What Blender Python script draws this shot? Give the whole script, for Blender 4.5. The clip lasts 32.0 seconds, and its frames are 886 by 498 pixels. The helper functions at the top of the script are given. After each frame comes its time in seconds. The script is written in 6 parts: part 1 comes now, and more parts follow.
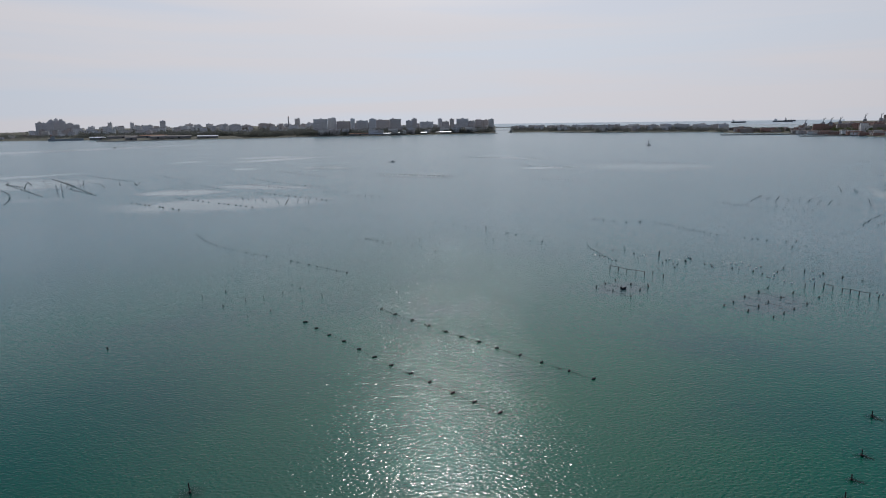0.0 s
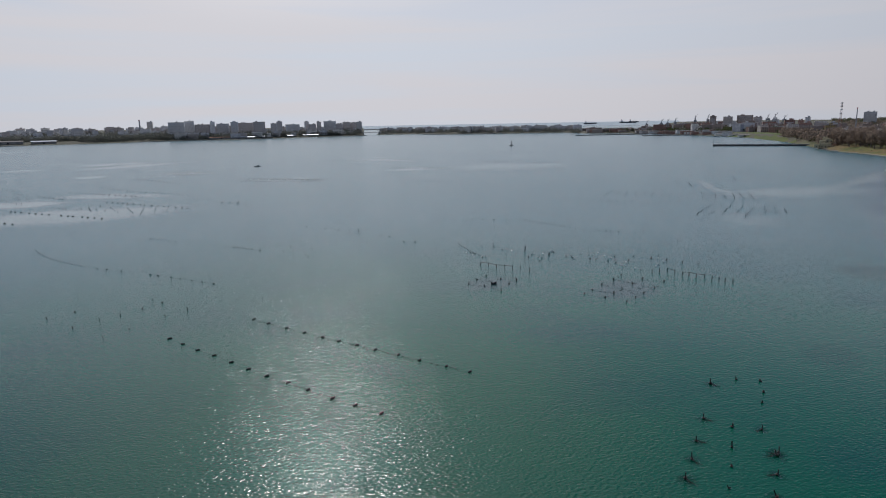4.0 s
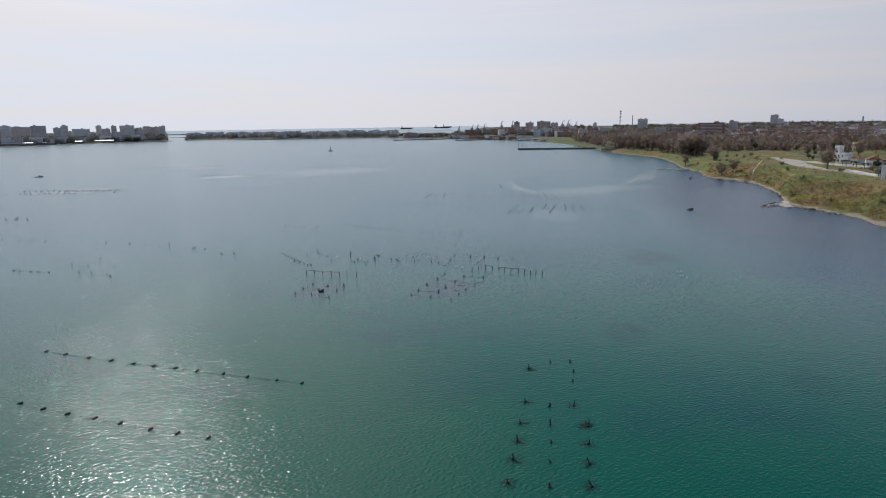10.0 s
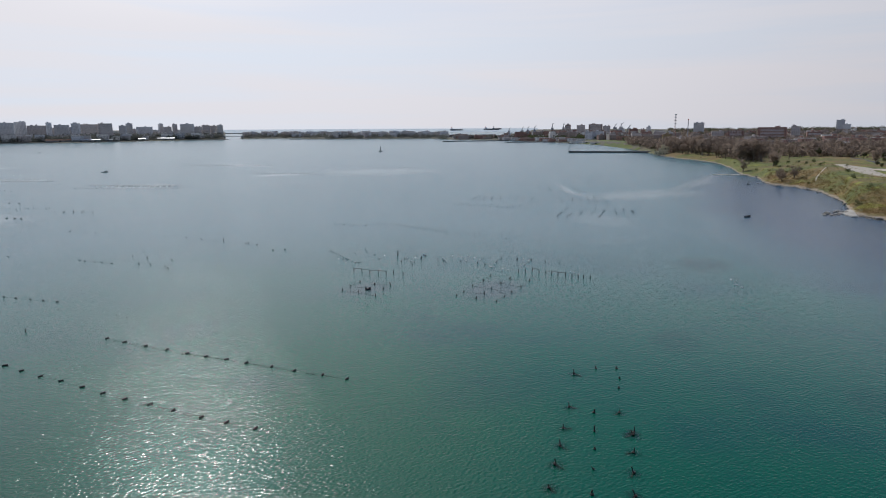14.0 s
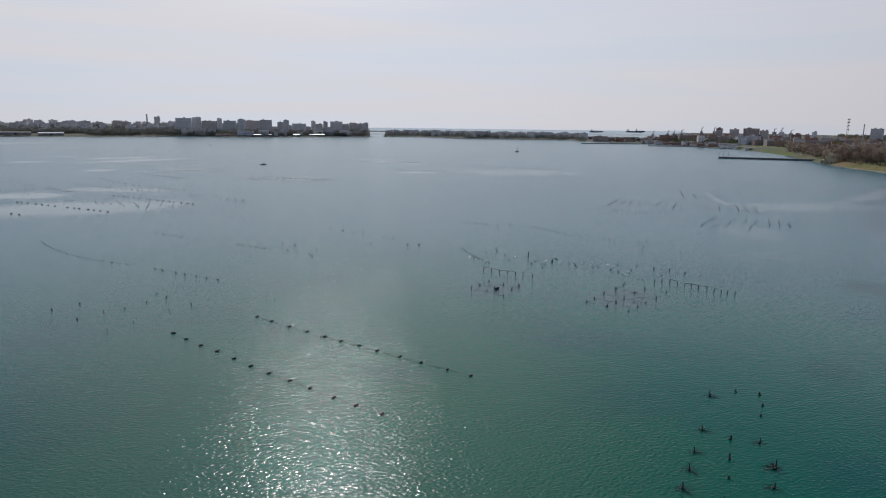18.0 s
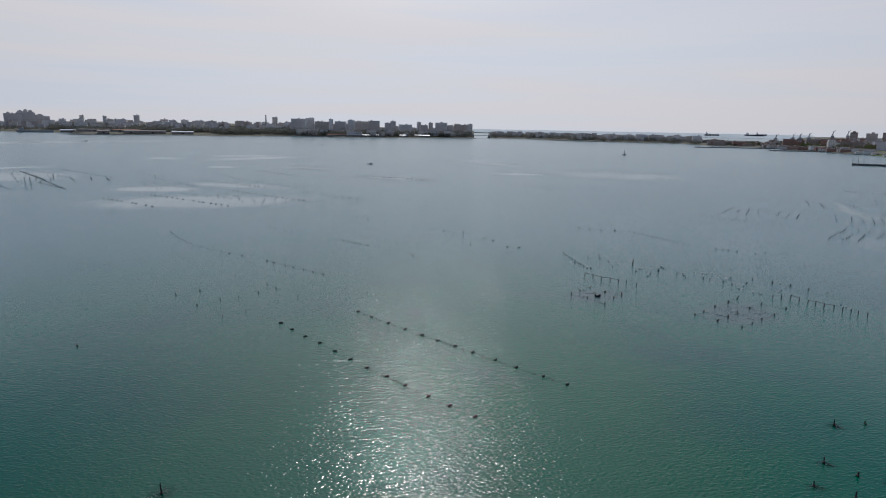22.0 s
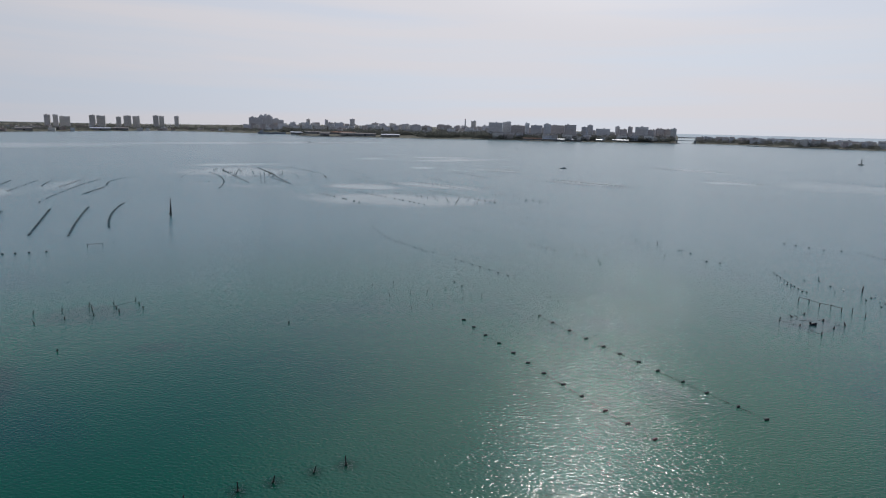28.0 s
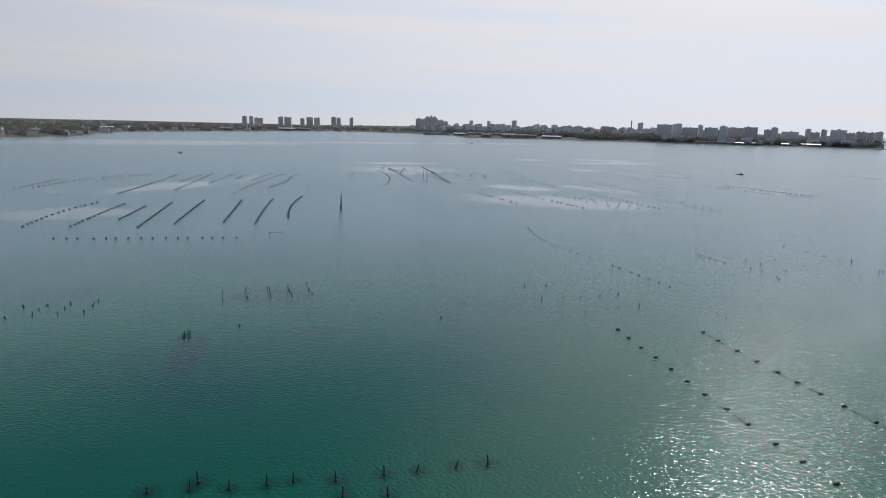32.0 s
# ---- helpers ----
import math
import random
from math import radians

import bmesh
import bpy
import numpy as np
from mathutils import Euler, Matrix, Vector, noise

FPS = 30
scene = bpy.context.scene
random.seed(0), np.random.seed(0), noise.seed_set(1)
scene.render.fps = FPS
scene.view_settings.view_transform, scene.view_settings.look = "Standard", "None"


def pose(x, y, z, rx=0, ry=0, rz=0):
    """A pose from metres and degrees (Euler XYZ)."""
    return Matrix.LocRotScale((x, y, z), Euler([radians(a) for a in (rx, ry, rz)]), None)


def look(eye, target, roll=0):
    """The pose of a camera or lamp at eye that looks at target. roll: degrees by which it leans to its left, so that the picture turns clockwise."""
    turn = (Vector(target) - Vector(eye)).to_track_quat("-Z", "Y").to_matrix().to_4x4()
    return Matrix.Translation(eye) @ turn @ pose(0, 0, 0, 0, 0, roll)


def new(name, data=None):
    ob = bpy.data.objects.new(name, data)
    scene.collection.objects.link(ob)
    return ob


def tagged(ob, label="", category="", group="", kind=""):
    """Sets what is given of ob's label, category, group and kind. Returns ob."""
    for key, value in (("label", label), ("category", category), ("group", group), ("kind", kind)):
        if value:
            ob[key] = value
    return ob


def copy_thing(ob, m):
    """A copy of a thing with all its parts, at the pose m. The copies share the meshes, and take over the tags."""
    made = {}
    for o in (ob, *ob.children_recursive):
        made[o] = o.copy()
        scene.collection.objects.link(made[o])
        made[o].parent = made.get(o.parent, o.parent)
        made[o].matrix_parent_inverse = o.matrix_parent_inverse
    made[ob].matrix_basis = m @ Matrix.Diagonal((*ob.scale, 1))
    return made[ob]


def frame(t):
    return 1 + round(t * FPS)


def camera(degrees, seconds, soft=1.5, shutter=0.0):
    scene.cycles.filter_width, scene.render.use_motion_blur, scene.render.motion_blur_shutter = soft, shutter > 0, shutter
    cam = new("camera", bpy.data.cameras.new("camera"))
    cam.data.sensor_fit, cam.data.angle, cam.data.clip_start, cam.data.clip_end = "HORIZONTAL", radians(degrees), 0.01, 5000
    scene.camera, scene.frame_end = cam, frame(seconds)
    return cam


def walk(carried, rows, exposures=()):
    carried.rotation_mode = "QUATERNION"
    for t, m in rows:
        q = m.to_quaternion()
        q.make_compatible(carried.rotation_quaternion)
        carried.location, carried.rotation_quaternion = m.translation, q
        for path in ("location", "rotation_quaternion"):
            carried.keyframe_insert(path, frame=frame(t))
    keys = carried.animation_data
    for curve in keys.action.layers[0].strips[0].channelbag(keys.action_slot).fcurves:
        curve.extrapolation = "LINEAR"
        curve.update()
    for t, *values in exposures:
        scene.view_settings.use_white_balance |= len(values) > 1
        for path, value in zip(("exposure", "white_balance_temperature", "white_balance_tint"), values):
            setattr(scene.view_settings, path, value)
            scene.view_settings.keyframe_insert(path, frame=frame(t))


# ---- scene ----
# ---- the camera: a drone that hovers 40 m over the lagoon and turns ----
cam = camera(71.6, 32.0, soft=1.1)
ROWS = [
    (0, pose(0.00, 0.01, 40.00, 78.356, 0.776, -0.160)),
    (0.5, pose(-0.01, 0.07, 39.90, 78.399, 0.955, -2.287)),
    (1, pose(-0.02, 0.09, 39.98, 78.348, 1.118, -4.823)),
    (1.5, pose(-0.02, 0.01, 40.04, 78.335, 1.226, -7.273)),
    (2, pose(-0.05, -0.19, 39.99, 78.332, 1.196, -9.458)),
    (2.5, pose(-0.11, -0.33, 40.05, 78.351, 1.064, -11.173)),
    (4.5, pose(0.18, -0.76, 40.04, 78.384, 1.095, -12.992)),
    (5, pose(0.32, -0.83, 39.95, 78.416, 1.179, -15.199)),
    (5.5, pose(0.19, -0.86, 40.00, 78.429, 1.199, -17.891)),
    (6, pose(0.15, -0.95, 40.05, 78.415, 1.226, -20.766)),
    (6.5, pose(0.12, -0.88, 40.10, 78.407, 1.272, -23.090)),
    (7, pose(-0.00, -1.03, 40.21, 78.412, 1.291, -25.367)),
    (7.5, pose(-0.13, -1.05, 40.22, 78.411, 1.287, -27.327)),
    (8, pose(-0.26, -1.01, 40.21, 78.434, 1.178, -27.726)),
    (8.5, pose(-0.33, -1.03, 40.19, 78.458, 1.142, -27.990)),
    (9, pose(-0.42, -1.05, 40.20, 78.490, 1.050, -28.262)),
    (9.5, pose(-0.43, -1.06, 40.19, 78.523, 0.956, -28.527)),
    (10, pose(-0.41, -0.99, 40.20, 78.536, 0.873, -28.727)),
    (10.5, pose(-0.41, -0.95, 40.21, 78.558, 0.816, -28.088)),
    (11, pose(-0.40, -0.95, 40.18, 78.584, 0.736, -27.535)),
    (11.5, pose(-0.42, -0.98, 40.17, 78.597, 0.641, -27.137)),
    (12, pose(-0.48, -1.02, 40.16, 78.623, 0.561, -26.582)),
    (12.5, pose(-0.50, -1.15, 40.19, 78.641, 0.496, -26.096)),
    (13, pose(-0.47, -1.12, 40.17, 78.664, 0.440, -25.751)),
    (13.5, pose(-0.41, -1.08, 40.14, 78.692, 0.381, -25.423)),
    (14, pose(-0.42, -1.05, 40.12, 78.716, 0.282, -24.167)),
    (14.5, pose(-0.50, -1.12, 40.19, 78.728, 0.077, -22.230)),
    (15, pose(-0.62, -1.22, 40.23, 78.729, -0.105, -20.374)),
    (15.5, pose(-0.63, -1.22, 40.20, 78.735, -0.243, -18.802)),
    (17.5, pose(-0.45, -1.16, 40.16, 78.687, -0.536, -13.150)),
    (18, pose(-0.54, -1.24, 40.21, 78.705, -0.678, -11.602)),
    (18.5, pose(-0.62, -1.11, 40.18, 78.718, -0.750, -10.173)),
    (19, pose(-0.60, -1.03, 40.20, 78.729, -0.853, -8.814)),
    (19.5, pose(-0.59, -0.92, 40.22, 78.737, -0.930, -7.731)),
    (20, pose(-0.58, -0.86, 40.20, 78.748, -1.052, -6.802)),
    (20.5, pose(-0.47, -0.80, 40.20, 78.735, -0.931, -6.022)),
    (21, pose(-0.49, -0.67, 40.22, 78.713, -0.983, -4.858)),
    (21.5, pose(-0.49, -0.74, 40.25, 78.703, -1.025, -3.413)),
    (22, pose(-0.52, -0.57, 40.21, 78.698, -1.034, -2.107)),
    (22.5, pose(-0.45, -0.42, 40.17, 78.684, -1.093, -0.614)),
    (23, pose(-0.46, -0.43, 40.08, 78.690, -1.092, 0.758)),
    (23.5, pose(-0.64, -0.31, 40.09, 78.674, -1.211, 1.946)),
    (24, pose(-0.52, -0.28, 40.13, 78.651, -1.229, 3.363)),
    (24.5, pose(-0.41, -0.13, 40.18, 78.621, -1.258, 4.831)),
    (25, pose(-0.33, -0.17, 40.21, 78.631, -1.269, 6.343)),
    (25.5, pose(-0.17, -0.38, 40.25, 78.585, -1.208, 7.906)),
    (27.5, pose(0.01, -0.28, 40.24, 78.614, -1.262, 14.065)),
    (28, pose(0.03, -0.33, 40.17, 78.691, -1.282, 15.694)),
    (28.5, pose(0.16, -0.27, 40.25, 78.544, -1.292, 17.491)),
    (29, pose(0.17, -0.30, 40.25, 78.544, -1.366, 19.306)),
    (29.5, pose(0.19, -0.25, 40.23, 78.561, -1.412, 21.306)),
    (30, pose(0.23, -0.12, 40.21, 78.525, -1.461, 23.347)),
    (30.5, pose(0.11, 0.04, 40.17, 78.489, -1.411, 25.324)),
    (31, pose(0.10, 0.10, 40.07, 78.500, -1.420, 27.148)),
    (31.5, pose(-0.04, 0.22, 39.95, 78.492, -1.488, 28.836)),
    (32, pose(-0.02, 0.30, 39.92, 78.480, -1.480, 30.401)),
]

walk(cam, ROWS, exposures=[(t, stops, 6100, 8) for t, stops in ((0, -0.27), (2, -0.31), (5, -0.28), (6, -0.18), (7.5, -0.05), (9, -0.02), (13, -0.02), (15, 0.02), (17, -0.14), (20, -0.25), (25, -0.28), (29, -0.15), (30.5, -0.1), (32, 0.0))])

# ---- sky and sun ----
SUN_UP = 45.0
world = bpy.data.worlds.new("world")
scene.world = world
world.use_nodes = True
wt = world.node_tree
wt.nodes.clear()


def wnode(kind, **values):
    n = wt.nodes.new(kind)
    for key, value in values.items():
        n.inputs[key].default_value = value
    return n


w_out = wt.nodes.new("ShaderNodeOutputWorld")
w_back = wnode("ShaderNodeBackground", Strength=0.1)
w_coord = wt.nodes.new("ShaderNodeTexCoord")
w_split = wt.nodes.new("ShaderNodeSeparateXYZ")
w_up = wt.nodes.new("ShaderNodeMath")
w_up.operation = "MAXIMUM"
w_up.inputs[1].default_value = 0.13
w_join = wt.nodes.new("ShaderNodeCombineXYZ")
w_sky = wt.nodes.new("ShaderNodeTexSky")
w_sky.sky_type = "NISHITA"
w_sky.sun_disc = False
w_sky.sun_elevation = radians(SUN_UP)
w_sky.sun_rotation = 0.0
w_sky.altitude = 40
w_sky.air_density = 1.0
w_sky.dust_density = 0.6
w_sky.ozone_density = 3.0
wt.links.new(w_coord.outputs["Generated"], w_split.inputs[0])
wt.links.new(w_split.outputs["Z"], w_up.inputs[0])
wt.links.new(w_split.outputs["X"], w_join.inputs["X"])
wt.links.new(w_split.outputs["Y"], w_join.inputs["Y"])
wt.links.new(w_up.outputs[0], w_join.inputs["Z"])
wt.links.new(w_join.outputs[0], w_sky.inputs["Vector"])
# thin high cloud in long level streaks
w_map = wt.nodes.new("ShaderNodeMapping")
w_map.inputs["Scale"].default_value = (0.9, 0.9, 17.0)
w_map.inputs["Rotation"].default_value = (radians(0.5), radians(3.0), radians(20.0))
w_cloud = wnode("ShaderNodeTexNoise", Scale=1.3, Detail=5.0, Roughness=0.5, Distortion=0.4)
w_ramp = wt.nodes.new("ShaderNodeValToRGB")
w_ramp.color_ramp.elements[0].position, w_ramp.color_ramp.elements[1].position = 0.42, 0.60
w_ramp.color_ramp.elements[0].color, w_ramp.color_ramp.elements[1].color = (0.79, 0.79, 0.79, 1), (1, 1, 1, 1)
w_mix = wt.nodes.new("ShaderNodeMixRGB")
w_glow = wt.nodes.new("ShaderNodeMapRange")
w_glow.interpolation_type = "SMOOTHSTEP"
w_glow.inputs["From Min"].default_value, w_glow.inputs["From Max"].default_value = 0.1, 1.0
w_veil = wt.nodes.new("ShaderNodeMixRGB")
w_veil.inputs["Color1"].default_value, w_veil.inputs["Color2"].default_value = (5.35, 5.0, 5.15, 1), (8.6, 8.1, 8.2, 1)
w_dot = wt.nodes.new("ShaderNodeVectorMath")
w_dot.operation = "DOT_PRODUCT"
w_dot.inputs[1].default_value = (0, math.cos(radians(SUN_UP)), math.sin(radians(SUN_UP)))
wt.links.new(w_coord.outputs["Generated"], w_dot.inputs[0])
wt.links.new(w_dot.outputs["Value"], w_glow.inputs["Value"])
wt.links.new(w_glow.outputs[0], w_veil.inputs["Fac"])
# the thin cloud is brightest close round the sun
w_near = wt.nodes.new("ShaderNodeMapRange")
w_near.interpolation_type = "SMOOTHSTEP"
w_near.inputs["From Min"].default_value, w_near.inputs["From Max"].default_value = 0.79, 1.0
w_crown = wt.nodes.new("ShaderNodeMixRGB")
w_crown.inputs["Color2"].default_value = (15.5, 14.6, 14.3, 1)
wt.links.new(w_dot.outputs["Value"], w_near.inputs["Value"])
wt.links.new(w_near.outputs[0], w_crown.inputs["Fac"])
wt.links.new(w_veil.outputs[0], w_crown.inputs["Color1"])
wt.links.new(w_crown.outputs[0], w_mix.inputs["Color2"])
wt.links.new(w_coord.outputs["Generated"], w_map.inputs["Vector"])
wt.links.new(w_map.outputs[0], w_cloud.inputs["Vector"])
wt.links.new(w_cloud.outputs["Fac"], w_ramp.inputs["Fac"])
# the veil thins towards the zenith
w_thin = wt.nodes.new("ShaderNodeMapRange")
w_thin.interpolation_type = "SMOOTHSTEP"
w_thin.inputs["From Min"].default_value, w_thin.inputs["From Max"].default_value = 0.17, 0.44
w_thin.inputs["To Min"].default_value, w_thin.inputs["To Max"].default_value = 1.0, 0.08
w_fac = wt.nodes.new("ShaderNodeMath")
w_fac.operation = "MULTIPLY"
wt.links.new(w_split.outputs["Z"], w_thin.inputs["Value"])
# a long gap of thinner cloud that climbs towards the east
w_tilt = wt.nodes.new("ShaderNodeMath")
w_tilt.operation = "MULTIPLY_ADD"
w_tilt.inputs[1].default_value, w_tilt.inputs[2].default_value = -0.085, -0.092
w_high = wt.nodes.new("ShaderNodeMath")
w_high.operation = "ADD"
w_wave = wt.nodes.new("ShaderNodeMath")
w_wave.operation = "MULTIPLY_ADD"
w_wave.inputs[1].default_value = 0.07
w_off = wt.nodes.new("ShaderNodeMath")
w_off.operation = "ABSOLUTE"
w_gap = wt.nodes.new("ShaderNodeMapRange")
w_gap.interpolation_type = "SMOOTHSTEP"
w_gap.inputs["From Min"].default_value, w_gap.inputs["From Max"].default_value = 0.0, 0.045
w_gap.inputs["To Min"].default_value, w_gap.inputs["To Max"].default_value = 0.92, 1.0
w_gapped = wt.nodes.new("ShaderNodeMath")
w_gapped.operation = "MULTIPLY"
wt.links.new(w_split.outputs["X"], w_tilt.inputs[0])
wt.links.new(w_tilt.outputs[0], w_high.inputs[0])
wt.links.new(w_split.outputs["Z"], w_high.inputs[1])
wt.links.new(w_cloud.outputs["Fac"], w_wave.inputs[0])
w_low = wt.nodes.new("ShaderNodeMath")
w_low.operation = "SUBTRACT"
w_low.inputs[1].default_value = 0.035
wt.links.new(w_high.outputs[0], w_low.inputs[0])
wt.links.new(w_low.outputs[0], w_wave.inputs[2])
wt.links.new(w_wave.outputs[0], w_off.inputs[0])
wt.links.new(w_off.outputs[0], w_gap.inputs["Value"])
wt.links.new(w_ramp.outputs["Color"], w_gapped.inputs[0])
wt.links.new(w_gap.outputs[0], w_gapped.inputs[1])
wt.links.new(w_gapped.outputs[0], w_fac.inputs[0])
wt.links.new(w_thin.outputs[0], w_fac.inputs[1])
w_full = wt.nodes.new("ShaderNodeMath")
w_full.operation = "MAXIMUM"
wt.links.new(w_fac.outputs[0], w_full.inputs[0])
wt.links.new(w_near.outputs[0], w_full.inputs[1])
wt.links.new(w_full.outputs[0], w_mix.inputs["Fac"])
wt.links.new(w_sky.outputs[0], w_mix.inputs["Color1"])
wt.links.new(w_mix.outputs[0], w_back.inputs["Color"])
wt.links.new(w_back.outputs[0], w_out.inputs["Surface"])

sun = new("sun", bpy.data.lights.new("sun", "SUN"))
sun.data.energy = 2.0
sun.data.angle = radians(0.53)
sun.data.color = (1.0, 0.95, 0.88)
sun.matrix_world = look((0, 100 * math.cos(radians(SUN_UP)), 100 * math.sin(radians(SUN_UP))), (0, 0, 0))


# ---- materials ----
class Nodes:
    """A small wrapper that keeps node code short."""

    def __init__(self, name):
        self.mat = bpy.data.materials.new(name)
        self.mat.use_nodes = True
        self.tree = self.mat.node_tree
        self.bsdf = self.tree.nodes["Principled BSDF"]
        self.pos = self.tree.nodes.new("ShaderNodeNewGeometry").outputs["Position"]

    def node(self, kind, **values):
        n = self.tree.nodes.new(kind)
        for key, value in values.items():
            n.inputs[key.replace("_", " ")].default_value = value
        return n

    def link(self, a, b):
        self.tree.links.new(a, b)

    def noise(self, scale, detail=3.0, rough=0.55, vector=None, stretch=None, distort=0.0):
        n = self.node("ShaderNodeTexNoise", Scale=scale, Detail=detail, Roughness=rough, Distortion=distort)
        v = vector or self.pos
        if stretch:
            m = self.node("ShaderNodeMapping", Scale=stretch[:3], Rotation=(0, 0, radians(stretch[3])))
            self.link(v, m.inputs["Vector"])
            v = m.outputs[0]
        self.link(v, n.inputs["Vector"])
        return n.outputs["Fac"]

    def math(self, op, a, b=None, c=None, clamp=False):
        n = self.tree.nodes.new("ShaderNodeMath")
        n.operation, n.use_clamp = op, clamp
        for i, value in enumerate((a, b, c)):
            if value is None:
                continue
            if isinstance(value, (int, float)):
                n.inputs[i].default_value = value
            else:
                self.link(value, n.inputs[i])
        return n.outputs[0]

    def ramp(self, fac, lo, hi):
        n = self.tree.nodes.new("ShaderNodeMapRange")
        n.interpolation_type = "SMOOTHSTEP"
        self.link(fac, n.inputs["Value"])
        n.inputs["From Min"].default_value, n.inputs["From Max"].default_value = lo, hi
        return n.outputs[0]

    def mix(self, fac, a, b):
        n = self.tree.nodes.new("ShaderNodeMixRGB")
        for socket, value in ((n.inputs["Fac"], fac), (n.inputs["Color1"], a), (n.inputs["Color2"], b)):
            if isinstance(value, tuple):
                socket.default_value = (*value, 1)
            elif isinstance(value, (int, float)):
                socket.default_value = value
            else:
                self.link(value, socket)
        return n.outputs[0]

    def bump(self, height, distance, strength=1.0):
        n = self.node("ShaderNodeBump", Strength=strength, Distance=distance)
        self.link(height, n.inputs["Height"])
        self.link(n.outputs[0], self.bsdf.inputs["Normal"])
        return n


def surface(name, a, b, rough=0.8, scale=1.0, fine=12.0, relief=0.01, metal=0.0, vary=0.25):
    """A plain worn surface: two colours mixed by noise at two scales, each object a little different."""
    m = Nodes(name)
    big, small = m.noise(scale, 4), m.noise(fine, 3)
    both = m.math("ADD", m.math("MULTIPLY", big, 0.65), m.math("MULTIPLY", small, 0.35))
    col = m.mix(m.ramp(both, 0.35, 0.65), a, b)
    info = m.tree.nodes.new("ShaderNodeObjectInfo")
    shade = m.math("ADD", m.math("MULTIPLY", info.outputs["Random"], vary), 1 - vary / 2)
    hsv = m.node("ShaderNodeHueSaturation")
    m.link(col, hsv.inputs["Color"])
    m.link(shade, hsv.inputs["Value"])
    m.link(hsv.outputs[0], m.bsdf.inputs["Base Color"])
    m.bsdf.inputs["Roughness"].default_value = rough
    m.bsdf.inputs["Metallic"].default_value = metal
    m.bump(small, relief)
    return m.mat


def facade(name, wall, dark, storey=3.1, bay=3.4):
    """A far house front: plaster with rows of dark windows, too small to build one by one."""
    m = Nodes(name)
    info = m.tree.nodes.new("ShaderNodeObjectInfo")
    coord = m.tree.nodes.new("ShaderNodeTexCoord").outputs["Object"]
    sep = m.tree.nodes.new("ShaderNodeSeparateXYZ")
    m.link(coord, sep.inputs[0])
    along = m.math("ADD", sep.outputs["X"], sep.outputs["Y"])
    fx = m.math("FRACT", m.math("DIVIDE", along, bay))
    fz = m.math("FRACT", m.math("DIVIDE", sep.outputs["Z"], storey))
    inx = m.math("MULTIPLY", m.math("GREATER_THAN", fx, 0.32), m.math("LESS_THAN", fx, 0.72))
    inz = m.math("MULTIPLY", m.math("GREATER_THAN", fz, 0.3), m.math("LESS_THAN", fz, 0.78))
    window = m.math("MULTIPLY", inx, inz)
    worn = m.mix(m.ramp(m.noise(0.15, 4), 0.3, 0.7), wall, tuple(c * 0.82 for c in wall))
    hsv = m.node("ShaderNodeHueSaturation")
    m.link(worn, hsv.inputs["Color"])
    m.link(m.math("ADD", m.math("MULTIPLY", info.outputs["Random"], 0.3), 0.8), hsv.inputs["Value"])
    m.link(m.mix(window, hsv.outputs[0], dark), m.bsdf.inputs["Base Color"])
    m.link(m.math("SUBTRACT", 0.85, m.math("MULTIPLY", window, 0.6)), m.bsdf.inputs["Roughness"])
    return m.mat


def leafage(name, a, b):
    m = Nodes(name)
    isl = m.tree.nodes.new("ShaderNodeNewGeometry").outputs["Random Per Island"]
    info = m.tree.nodes.new("ShaderNodeObjectInfo").outputs["Random"]
    fac = m.math("ADD", m.math("MULTIPLY", isl, 0.6), m.math("MULTIPLY", info, 0.4))
    col = m.mix(fac, a, b)
    m.link(col, m.bsdf.inputs["Base Color"])
    m.bsdf.inputs["Roughness"].default_value = 0.75
    m.bsdf.inputs["Specular IOR Level"].default_value = 0.2
    # thin leaves and twigs let some light through
    thin = m.tree.nodes.new("ShaderNodeBsdfTranslucent")
    m.link(col, thin.inputs["Color"])
    both = m.node("ShaderNodeMixShader", Fac=0.62)
    m.link(m.bsdf.outputs[0], both.inputs[1])
    m.link(thin.outputs[0], both.inputs[2])
    m.link(both.outputs[0], m.tree.nodes["Material Output"].inputs["Surface"])
    return m.mat


